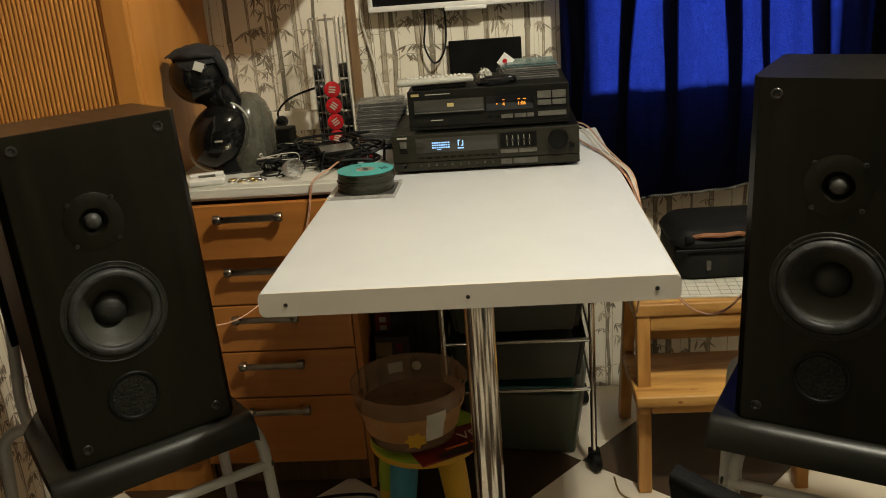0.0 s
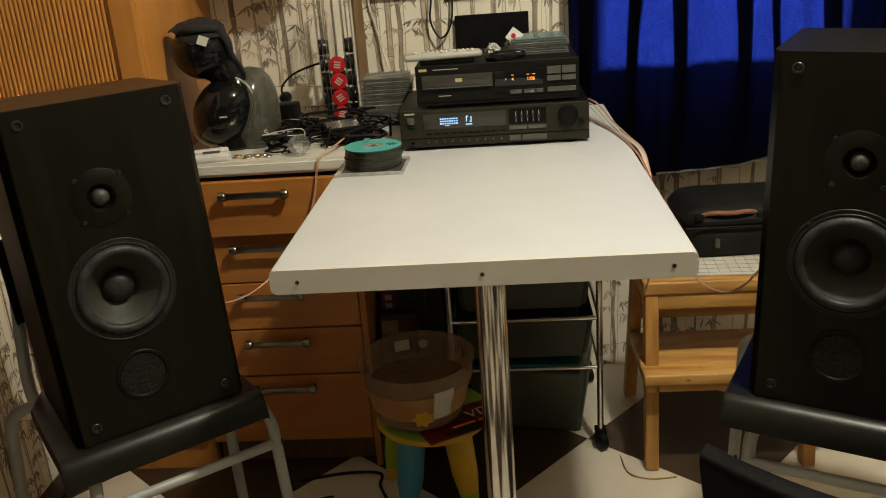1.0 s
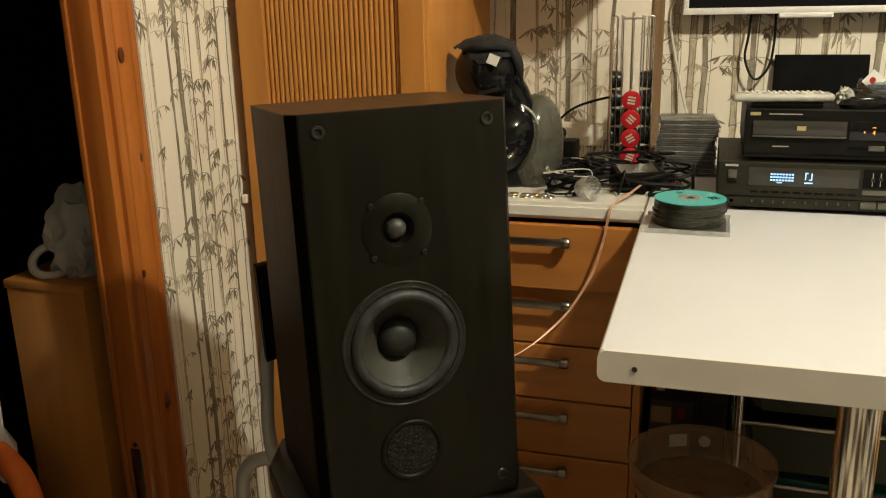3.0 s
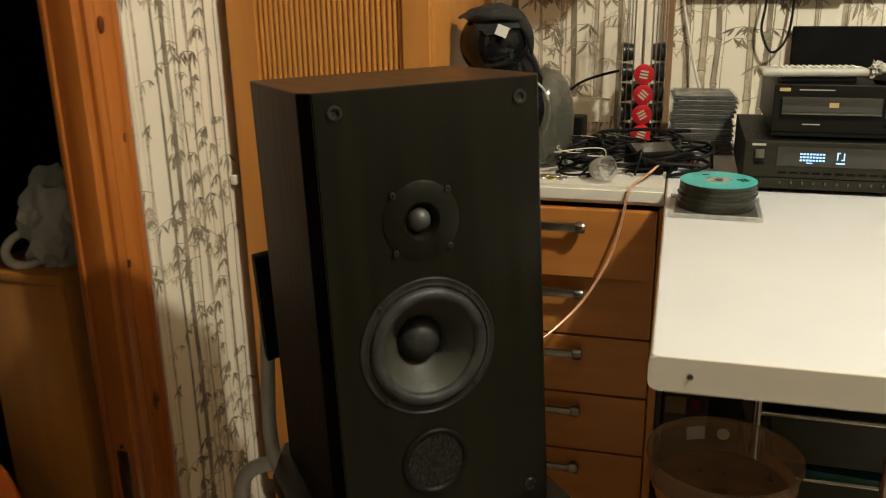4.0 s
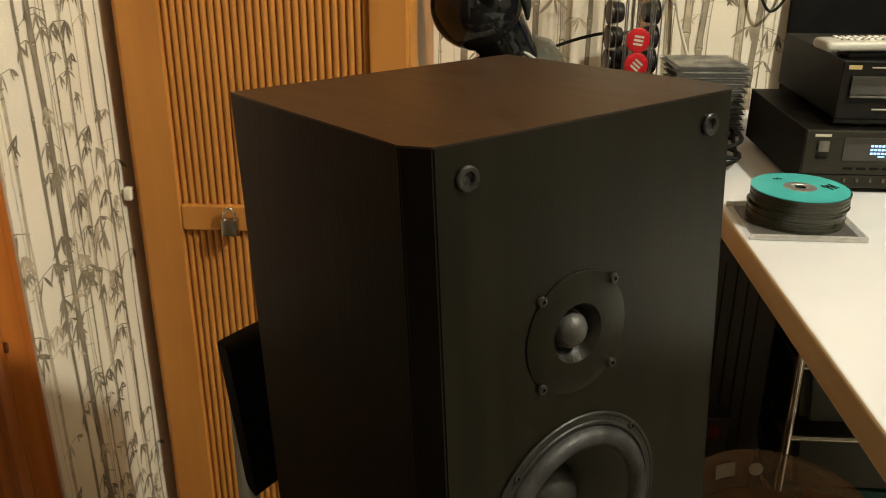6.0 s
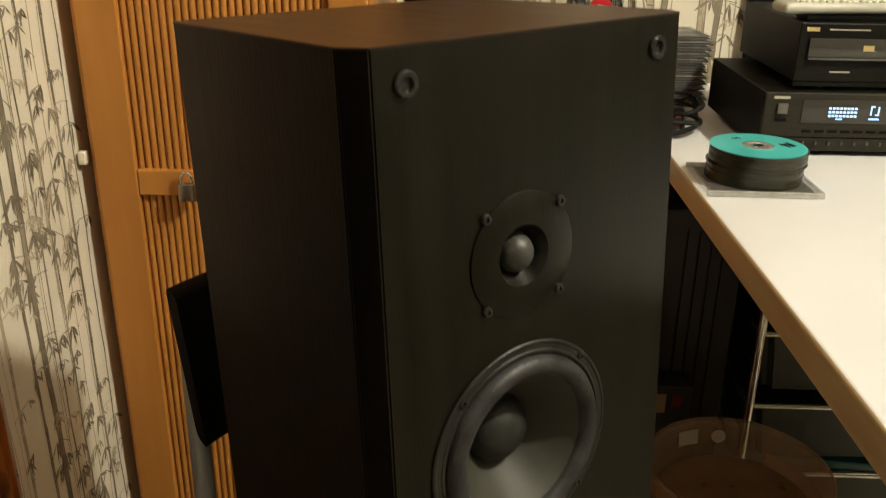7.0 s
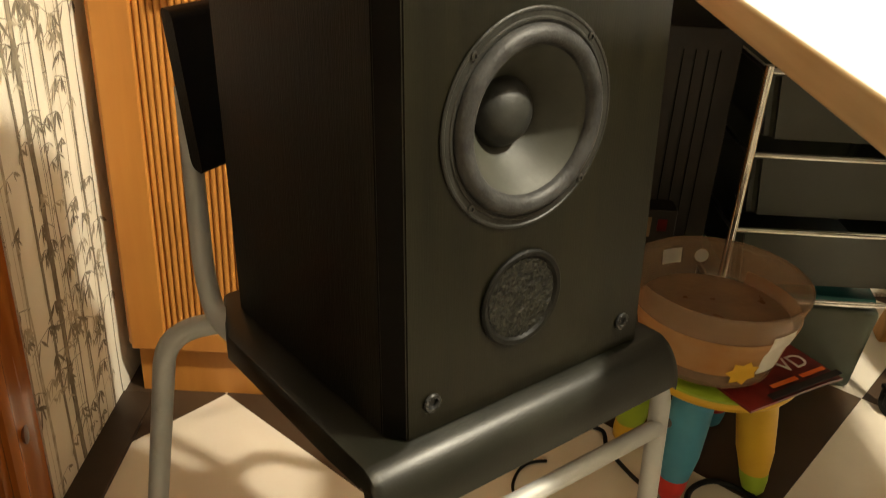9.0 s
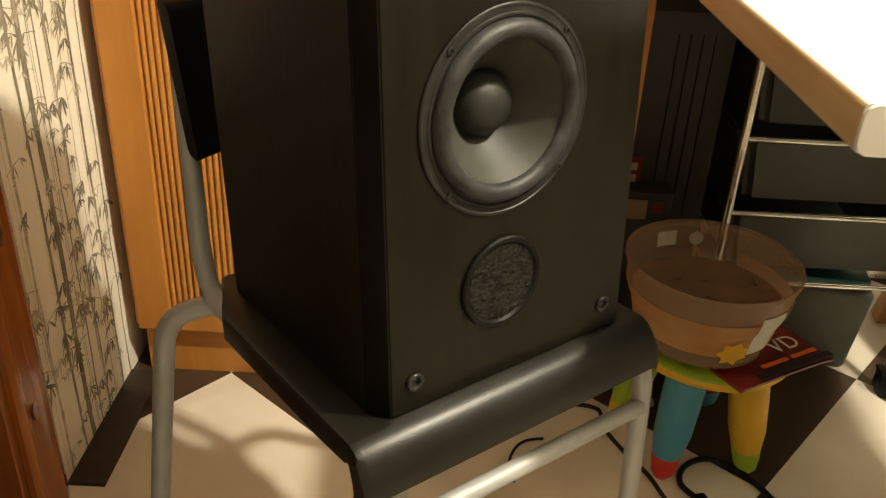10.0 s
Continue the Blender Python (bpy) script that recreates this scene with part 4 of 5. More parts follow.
part("tray_mark", box(-0.098, -0.082, -0.0056, -0.004, 0.060, 0.0685), M_GOLDMARK, tray)
part("brand_mark", box(-0.184, -0.165, -0.0008, 0.001, 0.0875, 0.0935), M_GOLDMARK, fp)
part("model_line", box(-0.150, -0.09, -0.0006, 0.001, 0.0895, 0.0912), M_MARK, fp)
part("model_line", box(-0.140, -0.11, -0.0006, 0.001, 0.0270, 0.0290), M_MARK, fp)
dsp = part("display", box(-0.005, 0.108, -0.002, 0.001, 0.043, 0.080, 0.001), M_SCREEN, fp, "black display window with orange digits")
lettering("4", 0.0115, (0.037, -0.0022, 0.054), M_ORANGEGLOW, dsp)
lettering("1:06", 0.0115, (0.080, -0.0022, 0.054), M_ORANGEGLOW, dsp)
part("play_mark", lathe([(0, 0), (0.002, 0.0), (0.002, 0.001), (0, 0.001)], 3, "y", m=pose(0.021, -0.0022, 0.059)), M_ORANGEGLOW, dsp)
for x0, x1 in ((0.034, 0.040), (0.070, 0.077), (0.083, 0.091)):
    part("display_segment", box(x0, x1, -0.0028, -0.0018, 0.0672, 0.0682), M_ORANGEGLOW, dsp)
for x0, x1, z0, z1 in ((0.118, 0.150, 0.066, 0.083), (0.153, 0.185, 0.066, 0.083), (0.118, 0.150, 0.050, 0.062), (0.153, 0.185, 0.050, 0.062), (0.118, 0.185, 0.024, 0.035), (0.030, 0.058, 0.024, 0.033), (0.062, 0.090, 0.024, 0.033), (0.092, 0.108, 0.024, 0.033)):
    part("button", box(x0, x1, -0.005, 0.001, z0, z1, 0.001), M_BUTTON, fp)
for i in range(4):
    part("button", box(-0.003 + i * 0.008, 0.003 + i * 0.008, -0.002, 0.001, 0.026, 0.031, 0.0006), M_HIFI, fp)
for sx in (-1, 1):
    for yy in (0.02, 0.25):
        part("foot", lathe([(0, 0), (0.017, 0), (0.019, 0.012), (0, 0.012)], 20, m=pose(sx * 0.15, yy, 0.0005)), M_RUBBER, cdp)

# on the player
rem = thing("remote_control", (-0.158, 2.115, 1.0805), "long pale grey remote control lying on the player", "remote control", rz=6)
part("body", box(-0.098, 0.09, -0.026, 0.026, 0.010, 0.026, 0.007, 3), M_REMOTE, rem)
part("underside", box(-0.06, 0.07, -0.020, 0.018, 0.0, 0.012, 0.002), M_RUBBER, rem)
for i in range(14):
    for j in range(3):
        part("button", box(-0.072 + i * 0.0105, -0.0655 + i * 0.0105, -0.017 + j * 0.013, -0.009 + j * 0.013, 0.0255, 0.0285, 0.0012), M_WHITEPL if (i + j) % 3 else M_MARK, rem)
rem2 = thing("small_remote", (-0.012, 2.112, 1.0805), "black rounded remote control on the player", "remote control", rz=24)
part("body", lathe([(0, 0.0), (0.9, 0.0), (1.0, 0.4), (0.9, 0.8), (0.6, 1.0), (0, 1.0)], 32, m=Matrix.Diagonal((0.054, 0.024, 0.019, 1))), M_GLOSS, rem2)
part("key_pad", box(-0.027, 0.027, -0.010, 0.010, 0.0178, 0.0205, 0.001), M_RUBBER, rem2)
crumple("crumpled_foil", (-0.040, 2.17, 1.0805), (0.016, 0.014, 0.019), M_REMOTE, "crumpled silver wrapper on the player", "wrapper", 3, 0.5, 3)


def case_stack(name, at, n, rz, label, group, seed, top=None):
    r = random.Random(seed)
    z = at[2]
    for i in range(n):
        c = thing("disc_case", (at[0] + r.uniform(-0.004, 0.004), at[1] + r.uniform(-0.004, 0.004), z), label, "disc case", group, rz=rz + r.uniform(-3, 3))
        part("lid", box(-0.071, 0.071, -0.0625, 0.0625, 0.0002, 0.0098, 0.0008), M_CLEAR, c, smooth=False)
        part("inlay", box(-0.065, 0.069, -0.060, 0.060, 0.0025, 0.0045), top if (top and i == n - 1) else M_CASEDARK, c, smooth=False)
        part("booklet", box(-0.058, 0.066, -0.0605, 0.060, 0.0072, 0.0086), top if (top and i == n - 1) else M_INLAYEDGE, c, smooth=False)
        z += 0.0103
    return z


case_stack("a", (0.066, 2.21, 1.0805), 4, 4, "clear disc case in a small stack on the player", "cases on the player", 2, M_TEALFILM)
sq = thing("paper_tag", (0.010, 2.20, 1.12), "small white paper tag leaning on the disc cases", "tag", rz=10)
part("tag", box(-0.016, 0.016, -0.001, 0.001, -0.012, 0.020, 0.0, m=pose(0, 0, 0, 0, 40, 0)), M_WHITEPL, sq)
part("mark", lathe([(0, 0), (0.006, 0), (0.006, 0.0006), (0, 0.0006)], 18, "y", m=pose(0, -0.001, 0.004)), M_RED, sq)
board = thing("black_board", (-0.045, 2.565, 0.882), "thin black board leaning on the wall behind the stereo", "board")
part("panel", box(-0.106, 0.106, -0.006, 0.006, 0.0, 0.268, 0.003, m=pose(0, 0, 0, -4, 0, 0)), M_PAD, board, smooth=False)
part("back_stand", box(-0.02, 0.02, 0.006, 0.012, 0.02, 0.2, 0.002, m=pose(0, 0, 0, -4, 0, 0)), M_HIFI, board)

case_stack("b", (-0.345, 2.43, 0.8825), 13, 3, "clear disc case in the tall stack beside the receiver", "stack of disc cases", 5)

# discs on an open case
oc = thing("open_disc_case", (-0.323, 1.908, 0.8825), "clear disc case under the disc pile on the table", "disc case", rz=-1)
part("tray", box(-0.077, 0.077, -0.068, 0.068, 0.0, 0.0065, 0.0008), M_CLEAR, oc, smooth=False)
part("inlay", box(-0.067, 0.069, -0.0575, 0.060, 0.0012, 0.0035), M_CAPBLACK, oc, smooth=False)
for y0, y1 in ((-0.0678, -0.0648), (0.0648, 0.0678)):
    part("case_edge", box(-0.0765, 0.0765, y0, y1, 0.0002, 0.0080, 0.0006), M_CASEEDGE, oc, smooth=False)
part("case_edge", box(0.0735, 0.0765, -0.0645, 0.0645, 0.0002, 0.0080, 0.0006), M_CASEEDGE, oc, smooth=False)
z, r3 = 0.8892, random.Random(4)
disc0 = None
for i in range(32):
    dx, dy = (r3.uniform(-0.0012, 0.0012) + (0.003 if i > 16 else 0), r3.uniform(-0.0012, 0.0012))
    if i == 0:
        d = disc0 = tagged(link("disc", lathe([(0.0075, 0.0), (0.0645, 0.0), (0.0645, 0.0012), (0.0075, 0.0012), (0.0075, 0.0)], 56), M_DISC, smooth=False), "recordable disc in the pile on the disc case", "disc", "pile of discs")
    else:
        d = disc0.copy()
        scene.collection.objects.link(d)
    d.matrix_world = pose(-0.322 + dx, 1.912 + dy, z, 0, 0, r3.uniform(0, 360))
    z += 0.00138
td = thing("labelled_disc", (-0.320, 1.913, z), "teal printed disc on top of the pile", "disc", "pile of discs", rz=20)
part("disc", lathe([(0.0075, 0.0), (0.0645, 0.0), (0.0645, 0.0012), (0.022, 0.0012)], 60), M_TEAL, td)
part("hub", lathe([(0.022, 0.0012), (0.021, 0.0015), (0.012, 0.0015), (0.0105, 0.0010), (0.0075, 0.0012)], 40), M_SILVER, td, "silver hub of the disc")
part("pen_scribble", tube([(0.030 + 0.0025 * i, 0.012 * math.sin(i * 2.3) - 0.012, 0.0013) for i in range(9)], 0.0009, 6), M_CABLE, td)
part("pen_scribble", tube([(-0.014 + 0.003 * i, 0.04 + 0.005 * math.sin(i * 2.9), 0.0013) for i in range(5)], 0.0009, 6), M_CABLE, td)

# ---------- television ----------
tv = thing("television", (-0.078, 2.552, 1.246), "white-framed flat television hung on the wall", "television")
W2, TH = 0.293, 0.36
tvb = part("frame", join(box(-W2, W2, -0.012, 0.03, 0.0, 0.016, 0.003), box(-W2, W2, -0.012, 0.03, TH - 0.014, TH, 0.003), box(-W2, -W2 + 0.013, -0.012, 0.03, 0.014, TH - 0.012, 0.003), box(W2 - 0.013, W2, -0.012, 0.03, 0.014, TH - 0.012, 0.003)), M_WHITEPL, tv, "white glossy frame")
part("screen", box(-W2 + 0.012, W2 - 0.012, -0.006, 0.004, 0.013, TH - 0.012), M_SCREEN, tv, "black switched-off screen")
part("sensor_lip", box(-0.075, 0.045, -0.0135, 0.01, -0.010, 0.003, 0.004, 3), M_WHITEPL, tvb)
part("back_cover", box(-W2 + 0.03, W2 - 0.03, 0.03, 0.043, 0.03, TH - 0.03, 0.006), M_HIFI, tv)
part("bracket", box(-0.06, 0.06, 0.043, 0.0475, 0.1, 0.26), M_HIFI, tv)
tagged(link("tv_cable", tube([(-0.21, 2.58, 1.30), (-0.215, 2.575, 1.20), (-0.22, 2.57, 1.14), (-0.195, 2.565, 1.092), (-0.165, 2.57, 1.12), (-0.155, 2.58, 1.19), (-0.16, 2.585, 1.30)], 0.0030, 8), M_CABLE, smooth=True), "black looped cable hanging under the television", "cable")
tagged(link("white_cable", tube([(-0.395, 2.592, 1.75), (-0.40, 2.592, 1.45), (-0.378, 2.592, 1.33), (-0.402, 2.592, 1.24), (-0.375, 2.585, 1.10), (-0.36, 2.57, 1.04), (-0.335, 2.55, 0.96), (-0.33, 2.54, 0.90)], 0.0032, 8), M_WHITECABLE, smooth=True), "thin white cable running down the wallpaper", "cable")

# ---------- coffee machine ----------
def blob(cx, cy, cz, rx, ry, rz, u=44, v=28):
    bm = bmesh.new()
    bmesh.ops.create_uvsphere(bm, u_segments=u, v_segments=v, radius=1)
    bm.transform(pose(cx, cy, cz) @ Matrix.Diagonal((rx, ry, rz, 1)))
    return bm


cm = thing("coffee_machine", (-0.737, 2.21, 0.882), "glossy black curved capsule coffee machine with a grey tank", "coffee machine")
part("base", lathe([(0, 0), (0.050, 0), (0.056, 0.006), (0.055, 0.025), (0.046, 0.05), (0, 0.055)], 44, m=pose(0.012, 0.015, 0)), M_GLOSS, cm)
bm = blob(0, 0, 0, 0.098, 0.086, 0.076)
bm.transform(pose(-0.004, 0.0, 0.100, 0, -48, 0))
part("body", bm, M_GLOSS, cm, "glossy black round lower body")
part("neck", tube([(0.014, 0.005, 0.10), (0.024, 0.008, 0.155), (0.012, 0.005, 0.195), (-0.018, -0.004, 0.235)], 0.04, 32, True, 8, [(0, 0.072), (0.3, 0.058), (0.55, 0.044), (0.75, 0.047), (1.0, 0.06)]), M_GLOSS, cm)
part("head", blob(-0.036, -0.008, 0.257, 0.075, 0.080, 0.073), M_GLOSS, cm, "glossy black round head")
rim_at = pose(-0.004, -0.018, 0.100, 0, -48, 0)
part("cup_rim", tube([rim_at @ Vector((0.0985 * math.cos(t_), -0.010, 0.0765 * math.sin(t_))) for t_ in [math.pi * (-1.12 + i * 1.32 / 24) for i in range(25)]], 0.0030, 8), M_REMOTE, cm, "thin silver rim")
part("badge_bar", box(0.004, 0.024, -0.0865, -0.0845, 0.096, 0.100), M_MARK, cm)
part("tank", lathe([(0, 0.0), (0.060, 0.0), (0.066, 0.02), (0.071, 0.06), (0.072, 0.10), (0.067, 0.14), (0.055, 0.172), (0.034, 0.195), (0, 0.204)], 48, m=pose(0.060, 0.040, 0.0) @ Matrix.Diagonal((0.92, 1.15, 1, 1))), M_TANK, cm, "smoky grey translucent water tank")


def drape():
    bm = bmesh.new()
    bmesh.ops.create_uvsphere(bm, u_segments=90, v_segments=60, radius=1)
    cut = lambda c: 0.42 + 0.16 * math.sin(2.0 * math.atan2(c.y, c.x) + 0.9) + 0.07 * math.sin(5 * math.atan2(c.y, c.x))
    bmesh.ops.delete(bm, geom=[v for v in bm.verts if v.co.z < cut(v.co)], context="VERTS")
    for v in bm.verts:
        a_ = math.atan2(v.co.y, v.co.x)
        low = 1 - v.co.z
        k_ = 1.035 + 0.05 * low * math.sin(6 * a_ + 3 * v.co.z) + 0.05 * noise.noise(v.co * 3.2) + 0.03 * noise.noise(v.co * 8)
        if v.co.x < -0.35:
            k_ += 0.85 * (-v.co.x - 0.35) * low
        c = v.co * k_
        v.co = Vector((max(c.x * 0.077, -0.086 + 0.004 * v.co.y), c.y * 0.082, c.z * 0.076))
    bmesh.ops.solidify(bm, geom=bm.faces[:], thickness=0.003)
    bm.transform(pose(-0.036, -0.008, 0.259))
    return bm


cl = thing("cloth", (-0.737, 2.21, 0.882), "dark grey cloth draped over the coffee machine's head", "cloth")
part("drape", drape(), M_CLOTH, cl)
part("tail", tube([(0.022, -0.040, 0.306), (0.038, -0.044, 0.282), (0.044, -0.043, 0.256), (0.046, -0.040, 0.238)], 0.012, 10, True, 6, [(0, 0.013), (0.5, 0.009), (1, 0.002)]), M_CLOTH, cl)
part("roll", tube([(-0.080, -0.055, 0.306), (-0.045, -0.078, 0.314), (-0.010, -0.076, 0.316), (0.020, -0.056, 0.310)], 0.010, 12, True, 6, [(0, 0.006), (0.5, 0.011), (1, 0.007)]), M_CLOTH, cl)
part("label", box(-0.012, 0.012, -0.0015, 0.0, -0.013, 0.010, m=pose(-0.006, -0.088, 0.288, -28, 22, 8)), M_REMOTE, cl, "white sewn label")

# ---------- capsule tower ----------
tw = thing("capsule_holder", (-0.481, 2.455, 0.882), "chrome wire capsule tower half filled with red capsules", "capsule holder")
part("base", lathe([(0, 0), (0.062, 0), (0.062, 0.006), (0.02, 0.012), (0, 0.012)], 36), M_WIRE, tw)
part("mast", tube([(0, 0.0, 0.0), (0, 0, 0.375)], 0.0035, 8, False), M_WIRE, tw)
for k in range(4):
    a = radians(90 * k - 90 + 8)
    cxx, cyy = 0.036 * math.cos(a), 0.036 * math.sin(a)
    tang = Vector((-math.sin(a), math.cos(a), 0))
    outw = Vector((math.cos(a), math.sin(a), 0))
    for s in (-1, 1):
        o = Vector((cxx, cyy, 0)) + tang * 0.024 * s
        p = o + outw * 0.012
        part("wire", bent([(o.x, o.y, 0.008), (o.x, o.y, 0.366), (p.x, p.y, 0.366), (p.x, p.y, 0.03)], 0.0014, 6, 0.006), M_WIRE, tw)
    ca, cb = Vector((cxx, cyy, 0.36)) + tang * 0.024, Vector((cxx, cyy, 0.36)) - tang * 0.024
    part("wire", tube([ca, cb], 0.0016, 6, False), M_WIRE, tw)
    for i in range(5 if k != 2 else 3):
        if k == 0 and i == 4:
            continue
        zc = 0.036 + i * 0.0455
        m = Matrix.Translation((cxx * 0.9, cyy * 0.9, zc)) @ Matrix.Rotation(a + radians(90), 4, "Z")
        cp = thing("coffee_capsule", (0, 0, 0), "red foil coffee capsule in the wire tower" if k == 0 else "dark coffee capsule in the wire tower", "capsule", "capsules in the tower")
        cp.matrix_world = tw.matrix_world @ m
        part("lid", lathe([(0, 0.016), (0.0205, 0.0158), (0.0225, 0.015), (0.0230, 0.013), (0.022, 0.0125)], 30, "y"), M_RED if k == 0 else M_CAPBLACK, cp)
        part("cup", lathe([(0.0215, 0.0126), (0.019, -0.008), (0.017, -0.012), (0, -0.012)], 26, "y"), M_CAPBLACK, cp)
        if k == 0:
            for j in range(3):
                part("print_bar", box(-0.009, 0.009, -0.0168, -0.0160, -0.009 + j * 0.007, -0.005 + j * 0.007, m=Matrix.Rotation(radians((20, -30, 40, 10)[i]), 4, "Y")), M_MARK, cp)

# ---------- clutter on the worktop ----------
sc = thing("kitchen_scale", (-0.752, 2.078, 0.8825), "small white plastic kitchen scale on the worktop edge", "scale", rz=14)
part("body", box(-0.045, 0.045, -0.026, 0.026, 0.0, 0.017, 0.005, 3), M_WHITEPL, sc)
part("back_ridge", box(-0.042, 0.042, 0.004, 0.024, 0.016, 0.026, 0.004, 3), M_WHITEPL, sc)
part("window", box(-0.020, 0.022, -0.002, 0.005, 0.0165, 0.0225, 0.001), M_BUTTON, sc)
cup = thing("clear_cup", (-0.548, 2.092, 0.8825), "small frosted plastic cup lying on the worktop", "cup", rz=20)
part("cup", lathe([(0.0, 0.0), (0.016, 0.001), (0.021, 0.014), (0.023, 0.034), (0.0215, 0.034), (0.019, 0.015), (0, 0.004)], 30, m=pose(0.0, 0, 0.020, 78, 0, 30)), mat("frosted", (0.55, 0.54, 0.5), (0.5, 0.48, 0.44), 0.3, alpha=0.38, scale=20), cup)
cup.scale = (1.08, 1.08, 1.08)
ad = thing("power_adapter", (-0.645, 2.43, 0.8825), "black power adapter standing on the worktop", "adapter", rz=-8)
part("body", box(-0.040, 0.040, -0.03, 0.03, 0.0, 0.072, 0.004), M_HIFI, ad)
so = thing("wall_socket", (-0.674, 2.598, 0.945), "wall socket with a black plug", "socket", kind="")
part("plate", box(-0.030, 0.115, -0.009, 0.0, -0.032, 0.030, 0.003), M_PAPER, so)
part("socket_well", lathe([(0.021, 0.0095), (0.019, 0.0095), (0.018, 0.004), (0, 0.004)], 26, "y", m=pose(0.072, 0, 0)), M_PAPER, so)
part("plug", lathe([(0, 0.036), (0.012, 0.036), (0.017, 0.026), (0.018, 0.009), (0, 0.009)], 24, "y"), M_CABLE, so)
tagged(link("mains_cable", tube([(-0.674, 2.560, 0.950), (-0.668, 2.535, 0.985), (-0.62, 2.51, 1.025), (-0.54, 2.51, 1.05), (-0.50, 2.51, 1.05), (-0.46, 2.52, 1.05), (-0.45, 2.53, 0.99), (-0.47, 2.54, 0.90)], 0.0032, 8), M_CABLE, smooth=True), "black mains cable from the wall socket", "cable")

rc = random.Random(11)
for i in range(32):
    cx0, cy0 = rc.uniform(-0.61, -0.36), rc.uniform(2.13, 2.32)
    rad = rc.uniform(0.03, 0.085)
    pts, a0 = [], rc.uniform(0, 6.28)
    nturn = rc.randint(8, 15)
    hgt, lift = rc.uniform(0.004, 0.030), rc.uniform(0, 6.28)
    for j in range(nturn):
        a = a0 + j * rc.uniform(0.6, 0.95)
        pts.append((min(max(cx0 + rad * 1.15 * math.cos(a), -0.63), -0.32), min(cy0 + rad * 0.75 * math.sin(a), 2.40), 0.887 + hgt * (1 + math.sin(lift + j * 0.55)) * 0.7 + 0.006 * (i % 5)))
    pts[0] = (pts[0][0], pts[0][1], 0.886)
    pts[-1] = (pts[-1][0], pts[-1][1], 0.886)
    tagged(link("cable", tube(pts, rc.choice((0.0024, 0.003, 0.0038)) if i % 12 else 0.0013, 7, True, 6), M_CABLE if i % 12 else M_WHITECABLE, smooth=True), "tangled black cable in the heap on the worktop" if i % 12 else "thin pale cable in the heap on the worktop", "cable", "heap of cables")
for i, (x, y, zz, rz) in enumerate(((-0.47, 2.21, 0.89, 30), (-0.40, 2.26, 0.93, -20), (-0.36, 2.20, 0.895, 70), (-0.52, 2.25, 0.895, 10), (-0.43, 2.17, 0.887, 120))):
    cn = thing("cable_plug", (x, y, zz), "small plug on a cable in the heap", "plug", "plugs in the heap", rz=rz)
    part("body", box(-0.018, 0.018, -0.007, 0.007, -0.004, 0.009, 0.003), (M_CABLE, M_BUTTON, M_MAG, M_CABLE, M_CABLE)[i], cn)
    part("tip", lathe([(0, 0), (0.0035, 0), (0.0035, 0.014), (0, 0.014)], 12, "x", m=pose(0.017, 0, 0.002)), M_CHROME, cn)
adp = thing("flat_device", (-0.44, 2.20, 0.93), "small black device with a sloping face among cables", "device", rz=24, rx=14)
part("body", box(-0.05, 0.05, -0.03, 0.03, -0.046, 0.0, 0.004), M_HIFI, adp)
part("face", box(-0.042, 0.042, -0.022, 0.022, 0.0, 0.0015), M_WINDOW, adp)
for i in range(9):
    k = tagged(link("coin", lathe([(0, 0), (0.011, 0), (0.0115, 0.0009), (0.011, 0.0018), (0, 0.0018)], 26), M_BRASS if i % 2 else M_SILVER, smooth=False), "small loose coin or key ring on the worktop", "coin", "coins on the worktop")
    k.matrix_world = pose(-0.690 + 0.020 * (i % 5) + rc.uniform(-0.006, 0.006), 2.085 + 0.017 * (i // 5) + rc.uniform(-0.004, 0.004), 0.8825 + 0.0002 * i, 0, 0, 0)

# speaker wires
for i, d in enumerate((0.0, 0.0029)):
    tagged(link("speaker_wire", tube([(-0.38 + d, 2.28, 0.90), (-0.405 + d, 2.20, 0.915), (-0.44 + d, 2.11, 0.90), (-0.472 + d, 2.045, 0.886), (-0.480 + d, 2.030, 0.868), (-0.492 + d, 2.018, 0.80), (-0.515 + d, 2.00, 0.73), (-0.57 + d, 1.95, 0.65), (-0.66, 1.85 + d, 0.60), (-0.78, 1.72 + d, 0.64), (-0.84, 1.615 + d, 0.70)], 0.0014, 8), M_COPPER, smooth=True), "pinkish copper loudspeaker wire hanging over the drawers", "wire", "loudspeaker wires")
    tagged(link("speaker_wire", tube([(0.18, 2.36, 0.90), (0.215 + d, 2.24, 0.888), (0.245 + d, 2.12, 0.887), (0.262 + d, 1.98, 0.886), (0.274 + d, 1.85, 0.87), (0.276 + d, 1.6, 0.82), (0.28 + d, 1.42, 0.80), (0.32, 1.40 + d, 0.765), (0.38, 1.44 + d, 0.75), (0.48, 1.52 + d, 0.80), (0.60, 1.535 + d, 0.85)], 0.0015, 8), M_BROWNWIRE if i else M_COPPER, smooth=True), "loudspeaker wire along the table edge", "wire", "loudspeaker wires")

